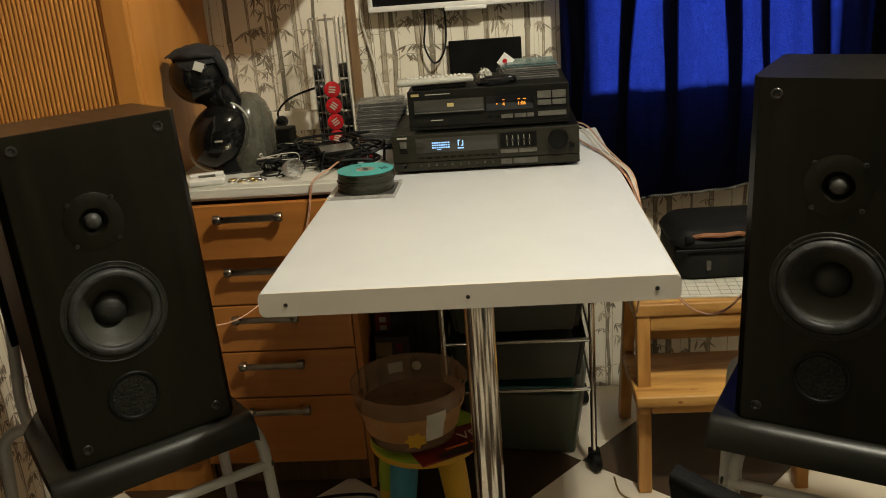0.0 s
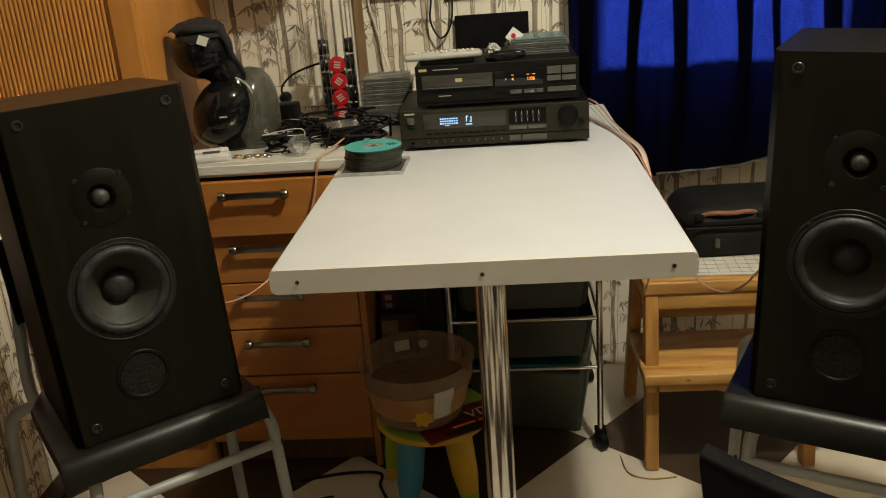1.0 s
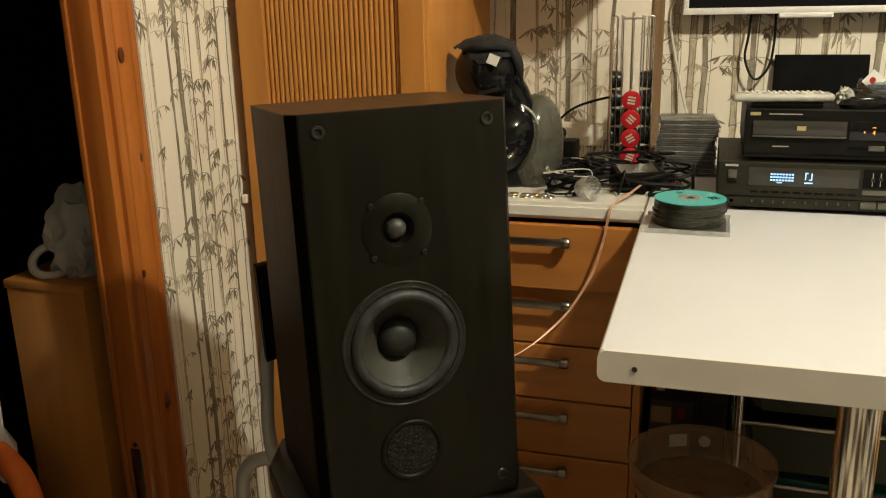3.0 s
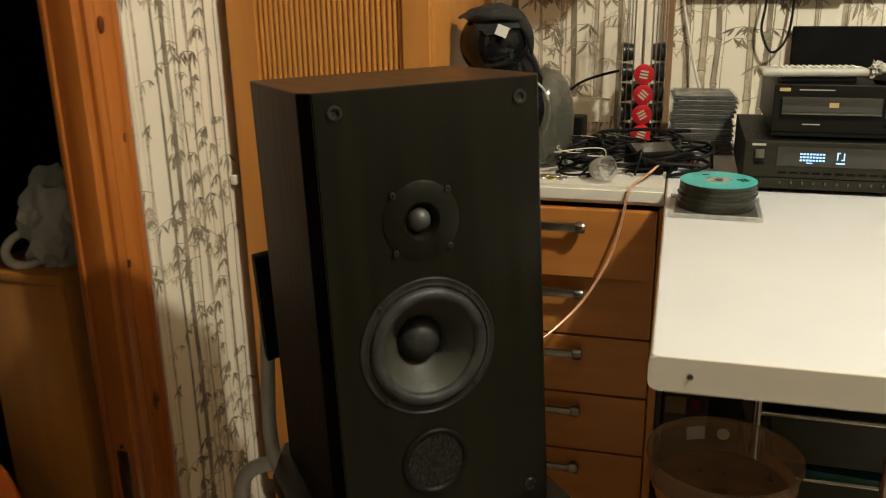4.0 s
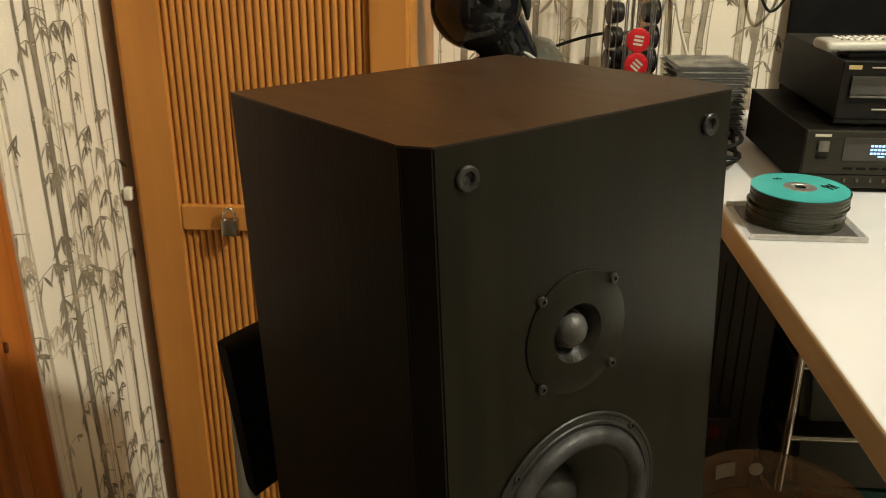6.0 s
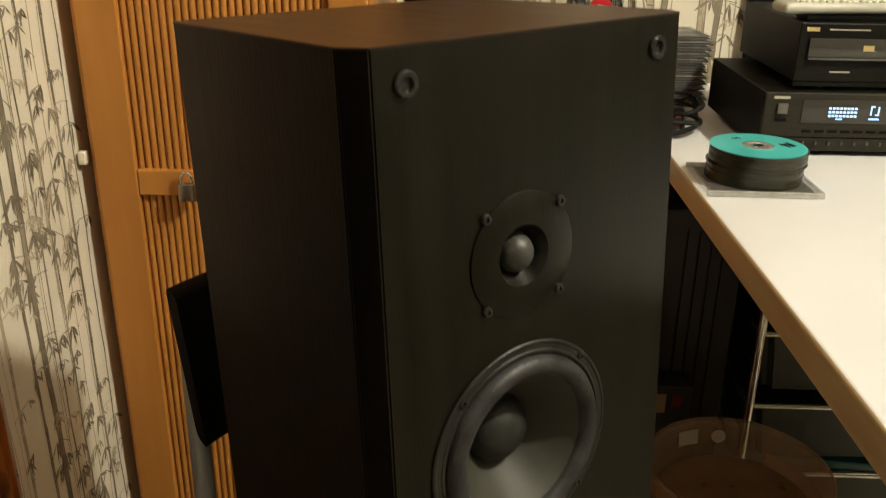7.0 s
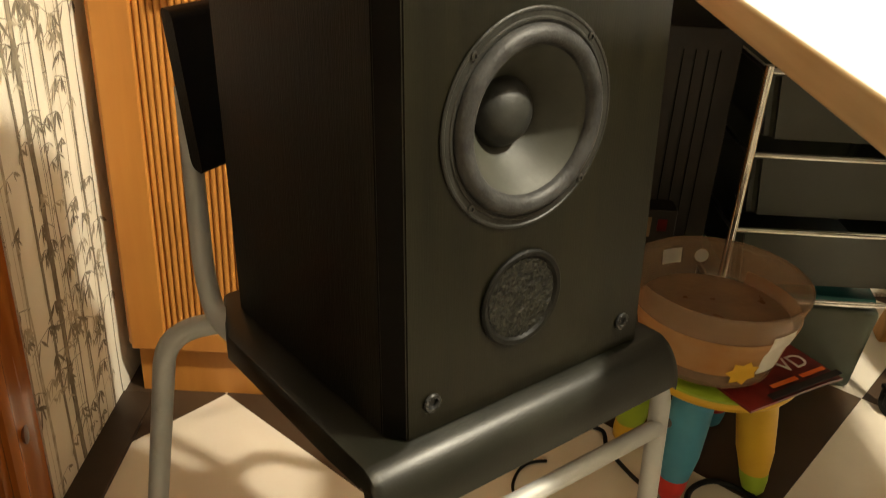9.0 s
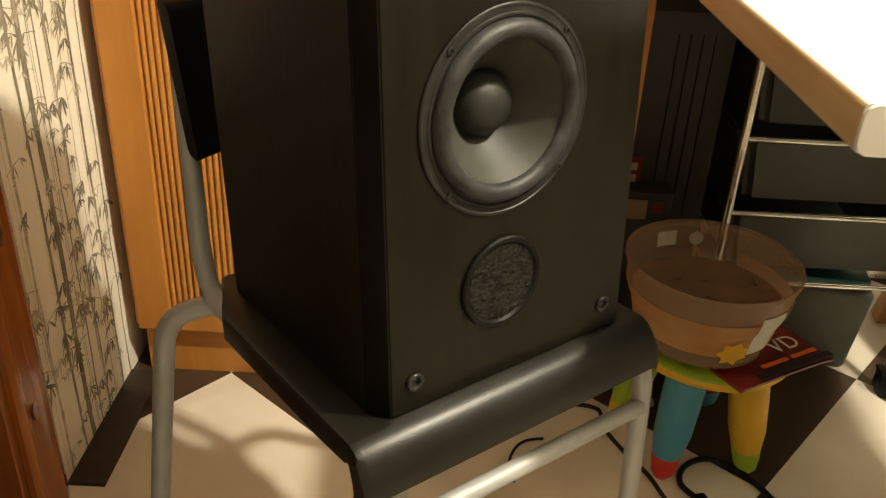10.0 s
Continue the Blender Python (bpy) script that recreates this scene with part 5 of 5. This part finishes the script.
for i, dd in enumerate((0.010, 0.018, 0.026)):
    tagged(link("pale_cable", tube([(0.17, 2.40, 0.90 + dd), (0.20 + dd * 0.6, 2.30, 0.905 + dd), (0.225 + dd, 2.18, 0.890 + dd * 0.3), (0.252 + dd * 0.8, 2.05, 0.887), (0.272 + dd * 0.5, 1.93, 0.884), (0.279 + dd * 0.4, 1.86, 0.845), (0.282 + dd * 0.4, 1.80, 0.77), (0.29, 1.86, 0.62), (0.295, 1.95, 0.53)], 0.0022, 8),
                (M_WHITECABLE, M_WHITECABLE, M_COPPER)[i], smooth=True), "pale cable from behind the stereo over the table edge", "cable", "cables at the table edge")

# ---------- window and curtain ----------
win = tagged(new("window_1"), "window behind the blue curtain", "window", kind="structure")
win.matrix_world = pose(0.59, YN + 0.05, 0.95)
wf = part("window_frame", join(box(-0.35, -0.31, -0.02, 0.02, 0, 1.1), box(0.31, 0.35, -0.02, 0.02, 0, 1.1), box(-0.31, 0.31, -0.02, 0.02, 0, 0.05), box(-0.31, 0.31, -0.02, 0.02, 1.05, 1.1)), M_TRIM, win, smooth=False)
part("window_sill", box(-0.35, 0.35, -0.049, -0.02, 0.001, 0.016, 0.003), M_TRIM, win)
pane = part("pane", box(-0.31, 0.31, 0.024, 0.028, 0.05, 1.05), M_GLASS, win, smooth=False)
pane.visible_shadow = False


def hem_z(x):
    return 0.678 + 0.03 * math.sin((x - 0.62) * 6.5) + 0.012 * math.sin(x * 17)


PLEATS = ((0.215, 0.040, 0.02), (0.355, 0.044, 0.03), (0.476, 0.046, 0.02), (0.648, 0.046, -0.03), (0.742, 0.022, -0.06), (0.885, 0.055, -0.04), (1.03, 0.05, 0.02), (1.17, 0.05, 0.0), (1.32, 0.06, 0.02), (1.48, 0.05, -0.02))


def cloth_row(z):
    """Plan of the hanging cloth at a height: gentle waves between pleats that lie in three layers."""
    pts, x = [], 0.170
    for c, w0, lean in PLEATS:
        w = w0 * max(0.25, 0.62 + 0.9 * (z - 0.95))
        c += lean * (z - 1.07) + 0.006 * math.sin(z * 7 + c * 30)
        for i in range(14):
            pts.append((x + (c + w / 2 - x) * i / 13, 0.0))
        for i in range(1, 5):
            pts.append((c + w / 2 - w * i / 4, 0.014 * math.sin(math.pi * i / 8)))
        for i in range(1, 5):
            pts.append((c - w / 2 + w * i / 4, 0.014 + 0.012 * math.sin(math.pi * i / 8)))
        x = c + w / 2 + 0.004
    for i in range(14):
        pts.append((x + (1.66 - x) * i / 13, 0.0))
    return [(px, 2.520 + dy - 0.010 * math.sin(px * 27 + z * 1.3) - 0.006 * math.sin(px * 73 - z * 3) - 0.003 * math.sin(px * 140 + z * 9)) for px, dy in pts]


curt = thing("curtain", (0.9, 2.535, 2.3), "dark blue curtain lit from behind by the window", "curtain")
bm = bmesh.new()
NZ = 30
grid = []
for j in range(NZ + 1):
    z = 0.68 + 1.60 * j / NZ
    grid.append([bm.verts.new((px - 0.9, py - 2.535, (z if j else hem_z(px)) - 2.3)) for px, py in cloth_row(z)])
for a, b in zip(grid, grid[1:]):
    for i in range(len(a) - 1):
        bm.faces.new((a[i], a[i + 1], b[i + 1], b[i]))
part("cloth", bm, M_CURTAIN, curt)
zz = []
for i in range(560):
    x = 0.172 + 1.48 * i / 560
    zz.append((x - 0.9, 2.520 - 0.010 * math.sin(x * 27 + 0.88) - 0.004 * math.sin(x * 73 - 1.36) - 2.535 - 0.004, hem_z(x) - 2.3 + (0.002 if i % 2 else 0.0085)))
part("hem_stitching", tube(zz, 0.0008, 5, False), M_WHITECABLE, curt, "pale zigzag hem stitching")
part("rod", tube([(-0.76, 0.0, -0.005), (0.82, 0.0, -0.005)], 0.011, 12, False), M_BRUSHED, curt)
bd = link("backdrop", box(-2.5, 4.0, 7.0, 7.02, -0.5, 4.5), M_DUSK)
tagged(bd, "dark evening sky outside the window", "backdrop", kind="structure")

# ---------- trolley under the table ----------
rk = thing("drawer_trolley", (0.005, 2.3, 0), "chrome tube trolley with dark grey-green plastic drawers", "trolley")
yf, yb, xl, xr = 2.115 - 2.3, 2.50 - 2.3, -0.198, 0.198
for x in (xl, xr):
    for y in (yf, yb):
        part("post", tube([(x, y, 0.055), (x, y, 0.70)], 0.0085, 14, False), M_CHROME, rk)
        c = part("caster", lathe([(0, -0.012), (0.022, -0.012), (0.026, -0.009), (0.026, 0.009), (0.022, 0.012), (0, 0.012)], 28, "x", m=pose(x, y - 0.013, 0.0262, 0, 0, 24)), M_RUBBER, rk, "black twin-wheel caster")
        part("fork", join(box(x - 0.016, x - 0.012, y - 0.02, y + 0.012, 0.02, 0.055, 0.002), box(x + 0.012, x + 0.016, y - 0.02, y + 0.012, 0.02, 0.055, 0.002), box(x - 0.016, x + 0.016, y - 0.014, y + 0.018, 0.048, 0.058, 0.003)), M_RUBBER, c)
for zz in (0.69, 0.54, 0.393, 0.247):
    part("rail", tube([(xl, yf, zz), (xr, yf, zz)], 0.0055, 12, False), M_CHROME, rk)
    part("rail", tube([(xl, yb, zz), (xr, yb, zz)], 0.0055, 12, False), M_CHROME, rk)
    for x in (xl, xr):
        part("rail", tube([(x, yf, zz), (x, yb, zz)], 0.0055, 12, False), M_CHROME, rk)


def bin_mesh(zt, h):
    bm = bmesh.new()
    lv = []
    for z, gx, gy in ((zt, 0.012, 0.008), (zt - 0.012, 0.015, 0.012), (zt - h, 0.032, 0.026)):
        lv.append([bm.verts.new(p) for p in ((xl + gx, yf + gy, z), (xr - gx, yf + gy, z), (xr - gx, yb - gy, z), (xl + gx, yb - gy, z))])
    for a, b in zip(lv, lv[1:]):
        for i in range(4):
            bm.faces.new((a[i], a[(i + 1) % 4], b[(i + 1) % 4], b[i]))
    bm.faces.new(lv[-1])
    bmesh.ops.bevel(bm, geom=[e for e in bm.edges if abs(e.verts[0].co.z - e.verts[1].co.z) > 0.01], offset=0.015, segments=3, affect="EDGES")
    return bm


for zt, h in ((0.682, 0.12), (0.532, 0.118), (0.385, 0.115)):
    dr = part("drawer", bin_mesh(zt, h), M_BIN, rk, "dark grey-green plastic drawer")
    part("rim", box(xl + 0.01, xr - 0.01, yf + 0.006, yf + 0.014, zt - 0.003, zt + 0.004, 0.002), M_BIN, dr)
sb = thing("storage_box", (0.03, 2.36, 0.0005), "pale grey-green storage box on the floor under the trolley", "storage box", rz=-10)
bm = box(-0.17, 0.17, -0.15, 0.13, 0.0, 0.19, 0.012, 3)
for v in bm.verts:
    if v.co.z < 0.1:
        v.co.x *= 0.9
part("body", bm, M_BOXGREY, sb)
part("lid_film", box(-0.165, 0.165, -0.152, 0.125, 0.191, 0.212, 0.006, m=pose(0, 0, 0, 0, -3, 0)), M_TEALFILM, sb, "teal wrapped packet on the box")

# cartons beside the trolley
ct = thing("tall_carton", (-0.30, 2.36, 0), "tall dark carton standing under the table", "carton")
part("body", box(-0.088, 0.085, -0.16, 0.2, 0.0, 0.74, 0.003), M_DARKBOX, ct, smooth=False)
part("red_label", box(-0.084, -0.045, -0.1615, -0.1595, 0.36, 0.46), M_MAG, ct, "dark red label")
for j in range(3):
    part("print_bar", box(-0.074, -0.055, -0.1625, -0.161, 0.385 + j * 0.024, 0.400 + j * 0.024), M_MARK, ct)
for j in range(4):
    part("flap_edge", box(-0.02 + j * 0.022, -0.018 + j * 0.022, -0.162, -0.160, 0.10, 0.70), M_HIFI, ct)
sm = thing("small_carton", (-0.335, 2.165, 0.0), "small brown carton with a white label", "carton")
part("body", box(-0.05, 0.045, -0.02, 0.03, 0.0, 0.41, 0.002), M_DARKBOX, sm, smooth=False)
part("white_label", box(-0.046, -0.002, -0.0215, -0.0195, 0.355, 0.395), M_CARD, sm)
part("red_badge", box(0.010, 0.028, -0.0215, -0.0195, 0.368, 0.392), M_MAG, sm)

# ---------- child's stool with tub ----------
st = thing("child_stool", (-0.239, 1.942, 0), "round lime plastic child's stool with blue, yellow and green legs", "stool")
part("seat", lathe([(0, 0.208), (0.122, 0.208), (0.138, 0.214), (0.143, 0.222), (0.141, 0.231), (0.130, 0.236), (0, 0.236)], 56), M_LIME, st, "lime green round seat")
part("seat_rim", lathe([(0.1415, 0.213), (0.1450, 0.218), (0.1450, 0.223), (0.1425, 0.228)], 56), M_YELLOW, st, "yellow rim")
for (lx, ly), ma, mb in (((-0.070, -0.112), M_BLUE, M_REDPL), ((0.088, -0.085), M_YELLOW, M_LIME), ((-0.125, 0.045), M_LIME, M_YELLOW), ((0.06, 0.105), M_REDPL, M_BLUE)):
    m = pose(lx, ly, 0)
    m[0][2], m[1][2] = -0.30 * lx / 0.208, -0.30 * ly / 0.208
    lg = part("leg", lathe([(0.026, 0.048), (0.033, 0.09), (0.035, 0.15), (0.036, 0.2075), (0, 0.2075)], 30, m=m), ma, st)
    part("foot", lathe([(0, 0.0), (0.012, 0.0), (0.020, 0.010), (0.0245, 0.03), (0.0262, 0.048)], 30, m=m), mb, lg)
mg = thing("magazine", (-0.166, 1.876, 0.2365), "red magazine lying under the tub on the stool", "magazine", rz=30)
bm = bmesh.new()
bmesh.ops.create_grid(bm, x_segments=14, y_segments=10, size=0.5)
for v in bm.verts:
    v.co = Vector((v.co.x * 0.22, v.co.y * 0.118, 0.004 - 0.25 * max(0, v.co.x * 0.25 - 0.06) ** 1.5))
g = bmesh.ops.solidify(bm, geom=bm.faces[:], thickness=0.0045)
part("cover", bm, M_MAG, mg)
lettering("VD", 0.048, (0.052, -0.012, 0.0090), M_SHEET, mg, "pale title letters", flat=True)
part("strip", box(-0.035, 0.025, -0.036, -0.027, 0.0090, 0.0096), M_ORANGE, mg)
part("strip", box(0.035, 0.092, -0.036, -0.027, 0.0090, 0.0096), M_ORANGE, mg)
part("dark_border", box(-0.060, 0.108, -0.0575, -0.044, 0.0088, 0.0094), M_CAPBLACK, mg)
tub = thing("plastic_tub", (-0.268, 1.920, 0.2472), "large clear round plastic tub with printed label on the stool", "tub")
R0, R1, TB = 0.110, 0.143, 0.152
wallp = [(0.0, 0.002), (R0 - 0.01, 0.0), (R0, 0.006), (R0 + 0.016, 0.078), (R0 + 0.021, 0.084), (R1 - 0.006, 0.104), (R1 - 0.002, 0.142), (R1 + 0.003, 0.146), (R1 + 0.003, TB), (R1 - 0.002, TB)]
tb = part("tub_wall", lathe(wallp + [(r_ - 0.002, h_) for r_, h_ in reversed(wallp[1:-1])], 64), M_TUB, tub)


def arc_label(a0, a1, z0, z1, extra, n=14):
    bm = bmesh.new()
    rad = lambda z: float(np.interp(z, [h_ for r_, h_ in wallp[1:]], [r_ for r_, h_ in wallp[1:]])) + extra
    prev = None
    for i in range(n + 1):
        a = radians(a0 + (a1 - a0) * i / n)
        cur = [bm.verts.new((rad(z) * math.cos(a), rad(z) * math.sin(a), z)) for z in [z0 + (z1 - z0) * q_ / 8 for q_ in range(9)]]
        if prev:
            for j in range(8):
                bm.faces.new((prev[j], cur[j], cur[j + 1], prev[j + 1]))
        prev = cur
    return bm


# brown disc added to give the tub a dark inside
bm = bmesh.new()
bmesh.ops.create_circle(bm, cap_ends=True, cap_tris=False, segments=56, radius=R0 + 0.0155)
bmesh.ops.inset_region(bm, faces=bm.faces[:], thickness=0.05, depth=0.006)
low = bmesh.ops.extrude_face_region(bm, geom=bm.faces[:])
for v in low["geom"]:
    if isinstance(v, bmesh.types.BMVert):
        v.co = Vector((v.co.x * 0.86, v.co.y * 0.86, v.co.z - 0.074))
bm.transform(pose(0, 0, 0.080))
part("inner_disc", bm, M_TUBINSIDE, tub, "brown disc set inside the tub")
part("printed_band", arc_label(158, 412, 0.034, 0.104, 0.0012, 44), M_TUBLABEL, tub, "orange-brown printed band")
part("white_label", arc_label(292, 314, 0.036, 0.116, 0.0024), M_SHEET, tub)
bm = bmesh.new()
hub = [bm.verts.new((R0 * 1.085 * math.cos(radians(280)), R0 * 1.085 * math.sin(radians(280)), 0.043))]
ring = []
for i in range(14):
    t_, rr_ = 2 * math.pi * i / 14, (0.026 if i % 2 else 0.018)
    a_ = radians(280) + rr_ * math.cos(t_) / R0
    zc_ = 0.043 + rr_ * math.sin(t_)
    ring.append(bm.verts.new(((R0 + 0.0035 + zc_ * 0.21) * math.cos(a_), (R0 + 0.0035 + zc_ * 0.21) * math.sin(a_), zc_)))
for i in range(14):
    bm.faces.new((hub[0], ring[i], ring[(i + 1) % 14]))
part("star_print", bm, M_YELLOW, tub)
part("lid_label", arc_label(103, 120, 0.106, 0.134, -0.004), M_MARK, tub)
part("lid_label", lathe([(0, 0), (0.0125, 0), (0.0125, 0.0006), (0, 0.0006)], 26, "y", m=pose(0.006, 0.1325, 0.120, -5, 0, 0)), M_MARK, tub)

# ---------- step stool with bag ----------
ss = thing("step_stool", (0.524, 2.19, 0), "birch step stool with two steps", "step stool")


def plank(x0, x1, y0, y1, z0, z1):
    return box(x0, x1, y0, y1, z0, z1, 0.006, 3)


part("top_step", plank(-0.222, 0.222, -0.17, 0.10, 0.488, 0.523), M_BIRCH, ss)
part("lower_step", plank(-0.228, 0.228, -0.235, 0.02, 0.268, 0.300), M_BIRCH, ss)
for s in (-1, 1):
    part("leg", box(s * 0.20 - 0.017, s * 0.20 + 0.017, -0.02, 0.02, 0.0, 0.49, 0.004, m=Matrix.Shear("XY", 4, (0, 0)) @ pose(0, -0.185, 0, -4.6, 0, 0)), M_BIRCHLEG, ss)
    part("leg", box(s * 0.20 - 0.017, s * 0.20 + 0.017, -0.022, 0.022, 0.0, 0.50, 0.004, m=pose(0, 0.215, 0, 17, 0, 0)), M_BIRCHLEG, ss)
    part("side_rail", box(s * 0.20 - 0.011, s * 0.20 + 0.011, -0.19, 0.12, 0.225, 0.267, 0.003), M_BIRCH, ss)
    part("side_rail", box(s * 0.20 - 0.011, s * 0.20 + 0.011, -0.15, 0.09, 0.445, 0.487, 0.003), M_BIRCH, ss)
part("apron", box(-0.183, 0.183, -0.165, -0.147, 0.448, 0.487, 0.003), M_BIRCH, ss)
part("apron", box(-0.183, 0.183, -0.195, -0.177, 0.230, 0.267, 0.003), M_BIRCH, ss)
for kx, ky, kr in ((0.09, -0.2352, 0.007), (-0.12, -0.2352, 0.005)):
    part("knot", lathe([(0, 0.0004), (kr, 0.0002), (kr, -0.002), (0, -0.002)], 16, "y", m=pose(kx, ky, 0.284) @ Matrix.Diagonal((1.5, 1, 0.8, 1))), M_KNOT, ss)
for kx, ky, kr in ((0.05, -0.16, 0.008), (-0.08, -0.20, 0.006), (0.15, -0.12, 0.006)):
    part("knot", lathe([(0, 0.0004), (kr, 0.0002), (kr, -0.002), (0, -0.002)], 16, m=pose(kx, ky, 0.300) @ Matrix.Diagonal((1.7, 0.8, 1, 1))), M_KNOT, ss)
part("rear_rail", box(-0.183, 0.183, 0.105, 0.123, 0.30, 0.34, 0.003), M_BIRCH, ss)
sh = thing("paper_sheet", (0.52, 2.13, 0.5235), "pale grid-printed paper pad on the step stool", "paper", rz=-3)
part("sheet", box(-0.16, 0.17, -0.085, 0.11, 0.0, 0.006, 0.001), M_SHEET, sh)
for i in range(12):
    part("grid_line", box(-0.15 + i * 0.026, -0.149 + i * 0.026, -0.08, 0.10, 0.006, 0.0064), M_BUTTON, sh)
for i in range(7):
    part("grid_line", box(-0.155, 0.165, -0.075 + i * 0.027, -0.074 + i * 0.027, 0.0064, 0.0067), M_BUTTON, sh)
bg = thing("equipment_bag", (0.625, 2.28, 0.53), "black nylon bag with a brown leather handle", "bag", rz=2)


def soft_block(levels, x0, x1, y0, y1, r):
    """A bag-like solid of rounded plan; each level is a height and an inset."""
    bm = bmesh.new()
    rings = []
    for z, d in levels:
        rings.append([bm.verts.new((x, y, z + 0.004 * noise.noise(Vector((x * 16, y * 16, z * 30))))) for x, y in round_rect(x0 + d, x1 - d, y0 + d, y1 - d, r - min(d, r * 0.5), 8)])
    n = len(rings[0])
    for a, b in zip(rings, rings[1:]):
        for i in range(n):
            bm.faces.new((a[i], a[(i + 1) % n], b[(i + 1) % n], b[i]))
    bm.faces.new(rings[0]), bm.faces.new(rings[-1])
    return bm


part("body", soft_block(((0.0, 0.012), (0.010, 0.002), (0.05, 0.0), (0.084, 0.003), (0.092, 0.008)), -0.20, 0.24, -0.12, 0.13, 0.05), M_BAG, bg)
part("flap", soft_block(((0.086, 0.004), (0.090, -0.004), (0.102, -0.005), (0.116, 0.004), (0.128, 0.018), (0.135, 0.04), (0.138, 0.075)), -0.20, 0.24, -0.12, 0.13, 0.06), M_BAG, bg)
part("zip", tube([(-0.20, -0.124, 0.085), (0.0, -0.126, 0.084), (0.24, -0.124, 0.086)], 0.003, 6), M_HIFI, bg)
hd = part("handle", tube([(-0.155, -0.112, 0.116), (-0.13, -0.124, 0.124), (-0.085, -0.128, 0.123), (-0.045, -0.124, 0.124), (-0.02, -0.112, 0.116)], 0.0062, 8), M_LEATHER, bg, "worn brown leather handle")
for x in (-0.165, -0.010):
    part("handle_loop", box(x - 0.012, x + 0.012, -0.125, -0.108, 0.105, 0.119, 0.003), M_CABLE, hd)
part("buckle", box(-0.125, -0.113, -0.131, -0.123, 0.03, 0.055, 0.002), M_BUTTON, bg)

# loose cables on the floor
for pts, r_, m_, l_ in (
        ([(-0.62, 1.98, 0.005), (-0.50, 2.01, 0.005), (-0.405, 2.005, 0.005), (-0.397, 1.949, 0.005), (-0.369, 1.884, 0.005), (-0.334, 1.823, 0.005), (-0.312, 1.76, 0.005), (-0.27, 1.66, 0.005), (-0.20, 1.60, 0.005)], 0.0042, M_CABLE, "black cable lying on the floor tiles"),
        ([(-0.255, 1.765, 0.006), (-0.280, 1.805, 0.006), (-0.262, 1.850, 0.006), (-0.212, 1.872, 0.006), (-0.159, 1.836, 0.006), (-0.12, 1.76, 0.006), (-0.10, 1.66, 0.006)], 0.0055, M_CABLE, "thick black cable with a plug on the floor"),
        ([(-0.575, 1.790, 0.004), (-0.582, 1.835, 0.004), (-0.568, 1.878, 0.004), (-0.545, 1.900, 0.004), (-0.515, 1.907, 0.004)], 0.0028, M_CABLE, "short black cable end on the floor"),
        ([(0.25, 2.06, 0.003), (0.26, 1.98, 0.003), (0.31, 1.95, 0.003), (0.38, 1.955, 0.003)], 0.0022, M_BRASS, "thin yellowish cable loop on the floor")):
    tagged(link("floor_cable", tube(pts, r_, 8), m_, smooth=True), l_, "cable", "cables on the floor")
pb = thing("cable_socket", (-0.250, 1.742, 0.0005), "black cable socket lying on the floor", "socket", rz=105)
part("body", box(-0.03, 0.03, -0.011, 0.011, 0, 0.02, 0.005, 3), M_RUBBER, pb)

# ---------- ceiling lamp ----------
cl = thing("ceiling_lamp", (0.52, 1.10, ZC), "small ceiling lamp with an open round shade", "lamp")
part("rose", lathe([(0, 0), (0.05, 0), (0.045, -0.025), (0, -0.03)], 30), M_WHITEPL, cl)
part("stem", tube([(0, 0, -0.025), (0, 0, -0.11)], 0.006, 10, False), M_BRUSHED, cl)

# ---------- floor tiles ----------
ANG, P1, P2, S = radians(49.0), 0.811, 0.821, 0.4635
e1, e2 = Vector((math.cos(ANG), math.sin(ANG))), Vector((-math.sin(ANG), math.cos(ANG)))


def clip(poly, axis, lim, keep_less):
    out = []
    for i in range(len(poly)):
        a, b = poly[i], poly[(i + 1) % len(poly)]
        ia, ib = (a[axis] <= lim) == keep_less, (b[axis] <= lim) == keep_less
        if ia:
            out.append(a)
        if ia != ib:
            out.append(a.lerp(b, (lim - a[axis]) / (b[axis] - a[axis])))
    return out


for i in range(-16, 12):
    for j in range(-12, 14):
        g = 0.0008
        poly = [e1 * (P1 + S * (i + a)) + e2 * (P2 + S * (j + b)) for a, b in ((g, g), (1 - g, g), (1 - g, 1 - g), (g, 1 - g))]
        for ax, lim, less in ((0, XL, False), (0, XR, True), (1, YS, False), (1, YN, True)):
            if poly:
                poly = clip(poly, ax, lim, less)
        if len(poly) < 3:
            continue
        bm = bmesh.new()
        a = [bm.verts.new((p.x, p.y, -0.004)) for p in poly]
        b = [bm.verts.new((p.x, p.y, 0.0)) for p in poly]
        n = len(a)
        for q in range(n):
            bm.faces.new((a[q], a[(q + 1) % n], b[(q + 1) % n], b[q]))
        bm.faces.new(b)
        part("tile", bm, M_BROWNTILE if (i + j) % 2 == 0 else M_CREAMTILE, floor, smooth=False)
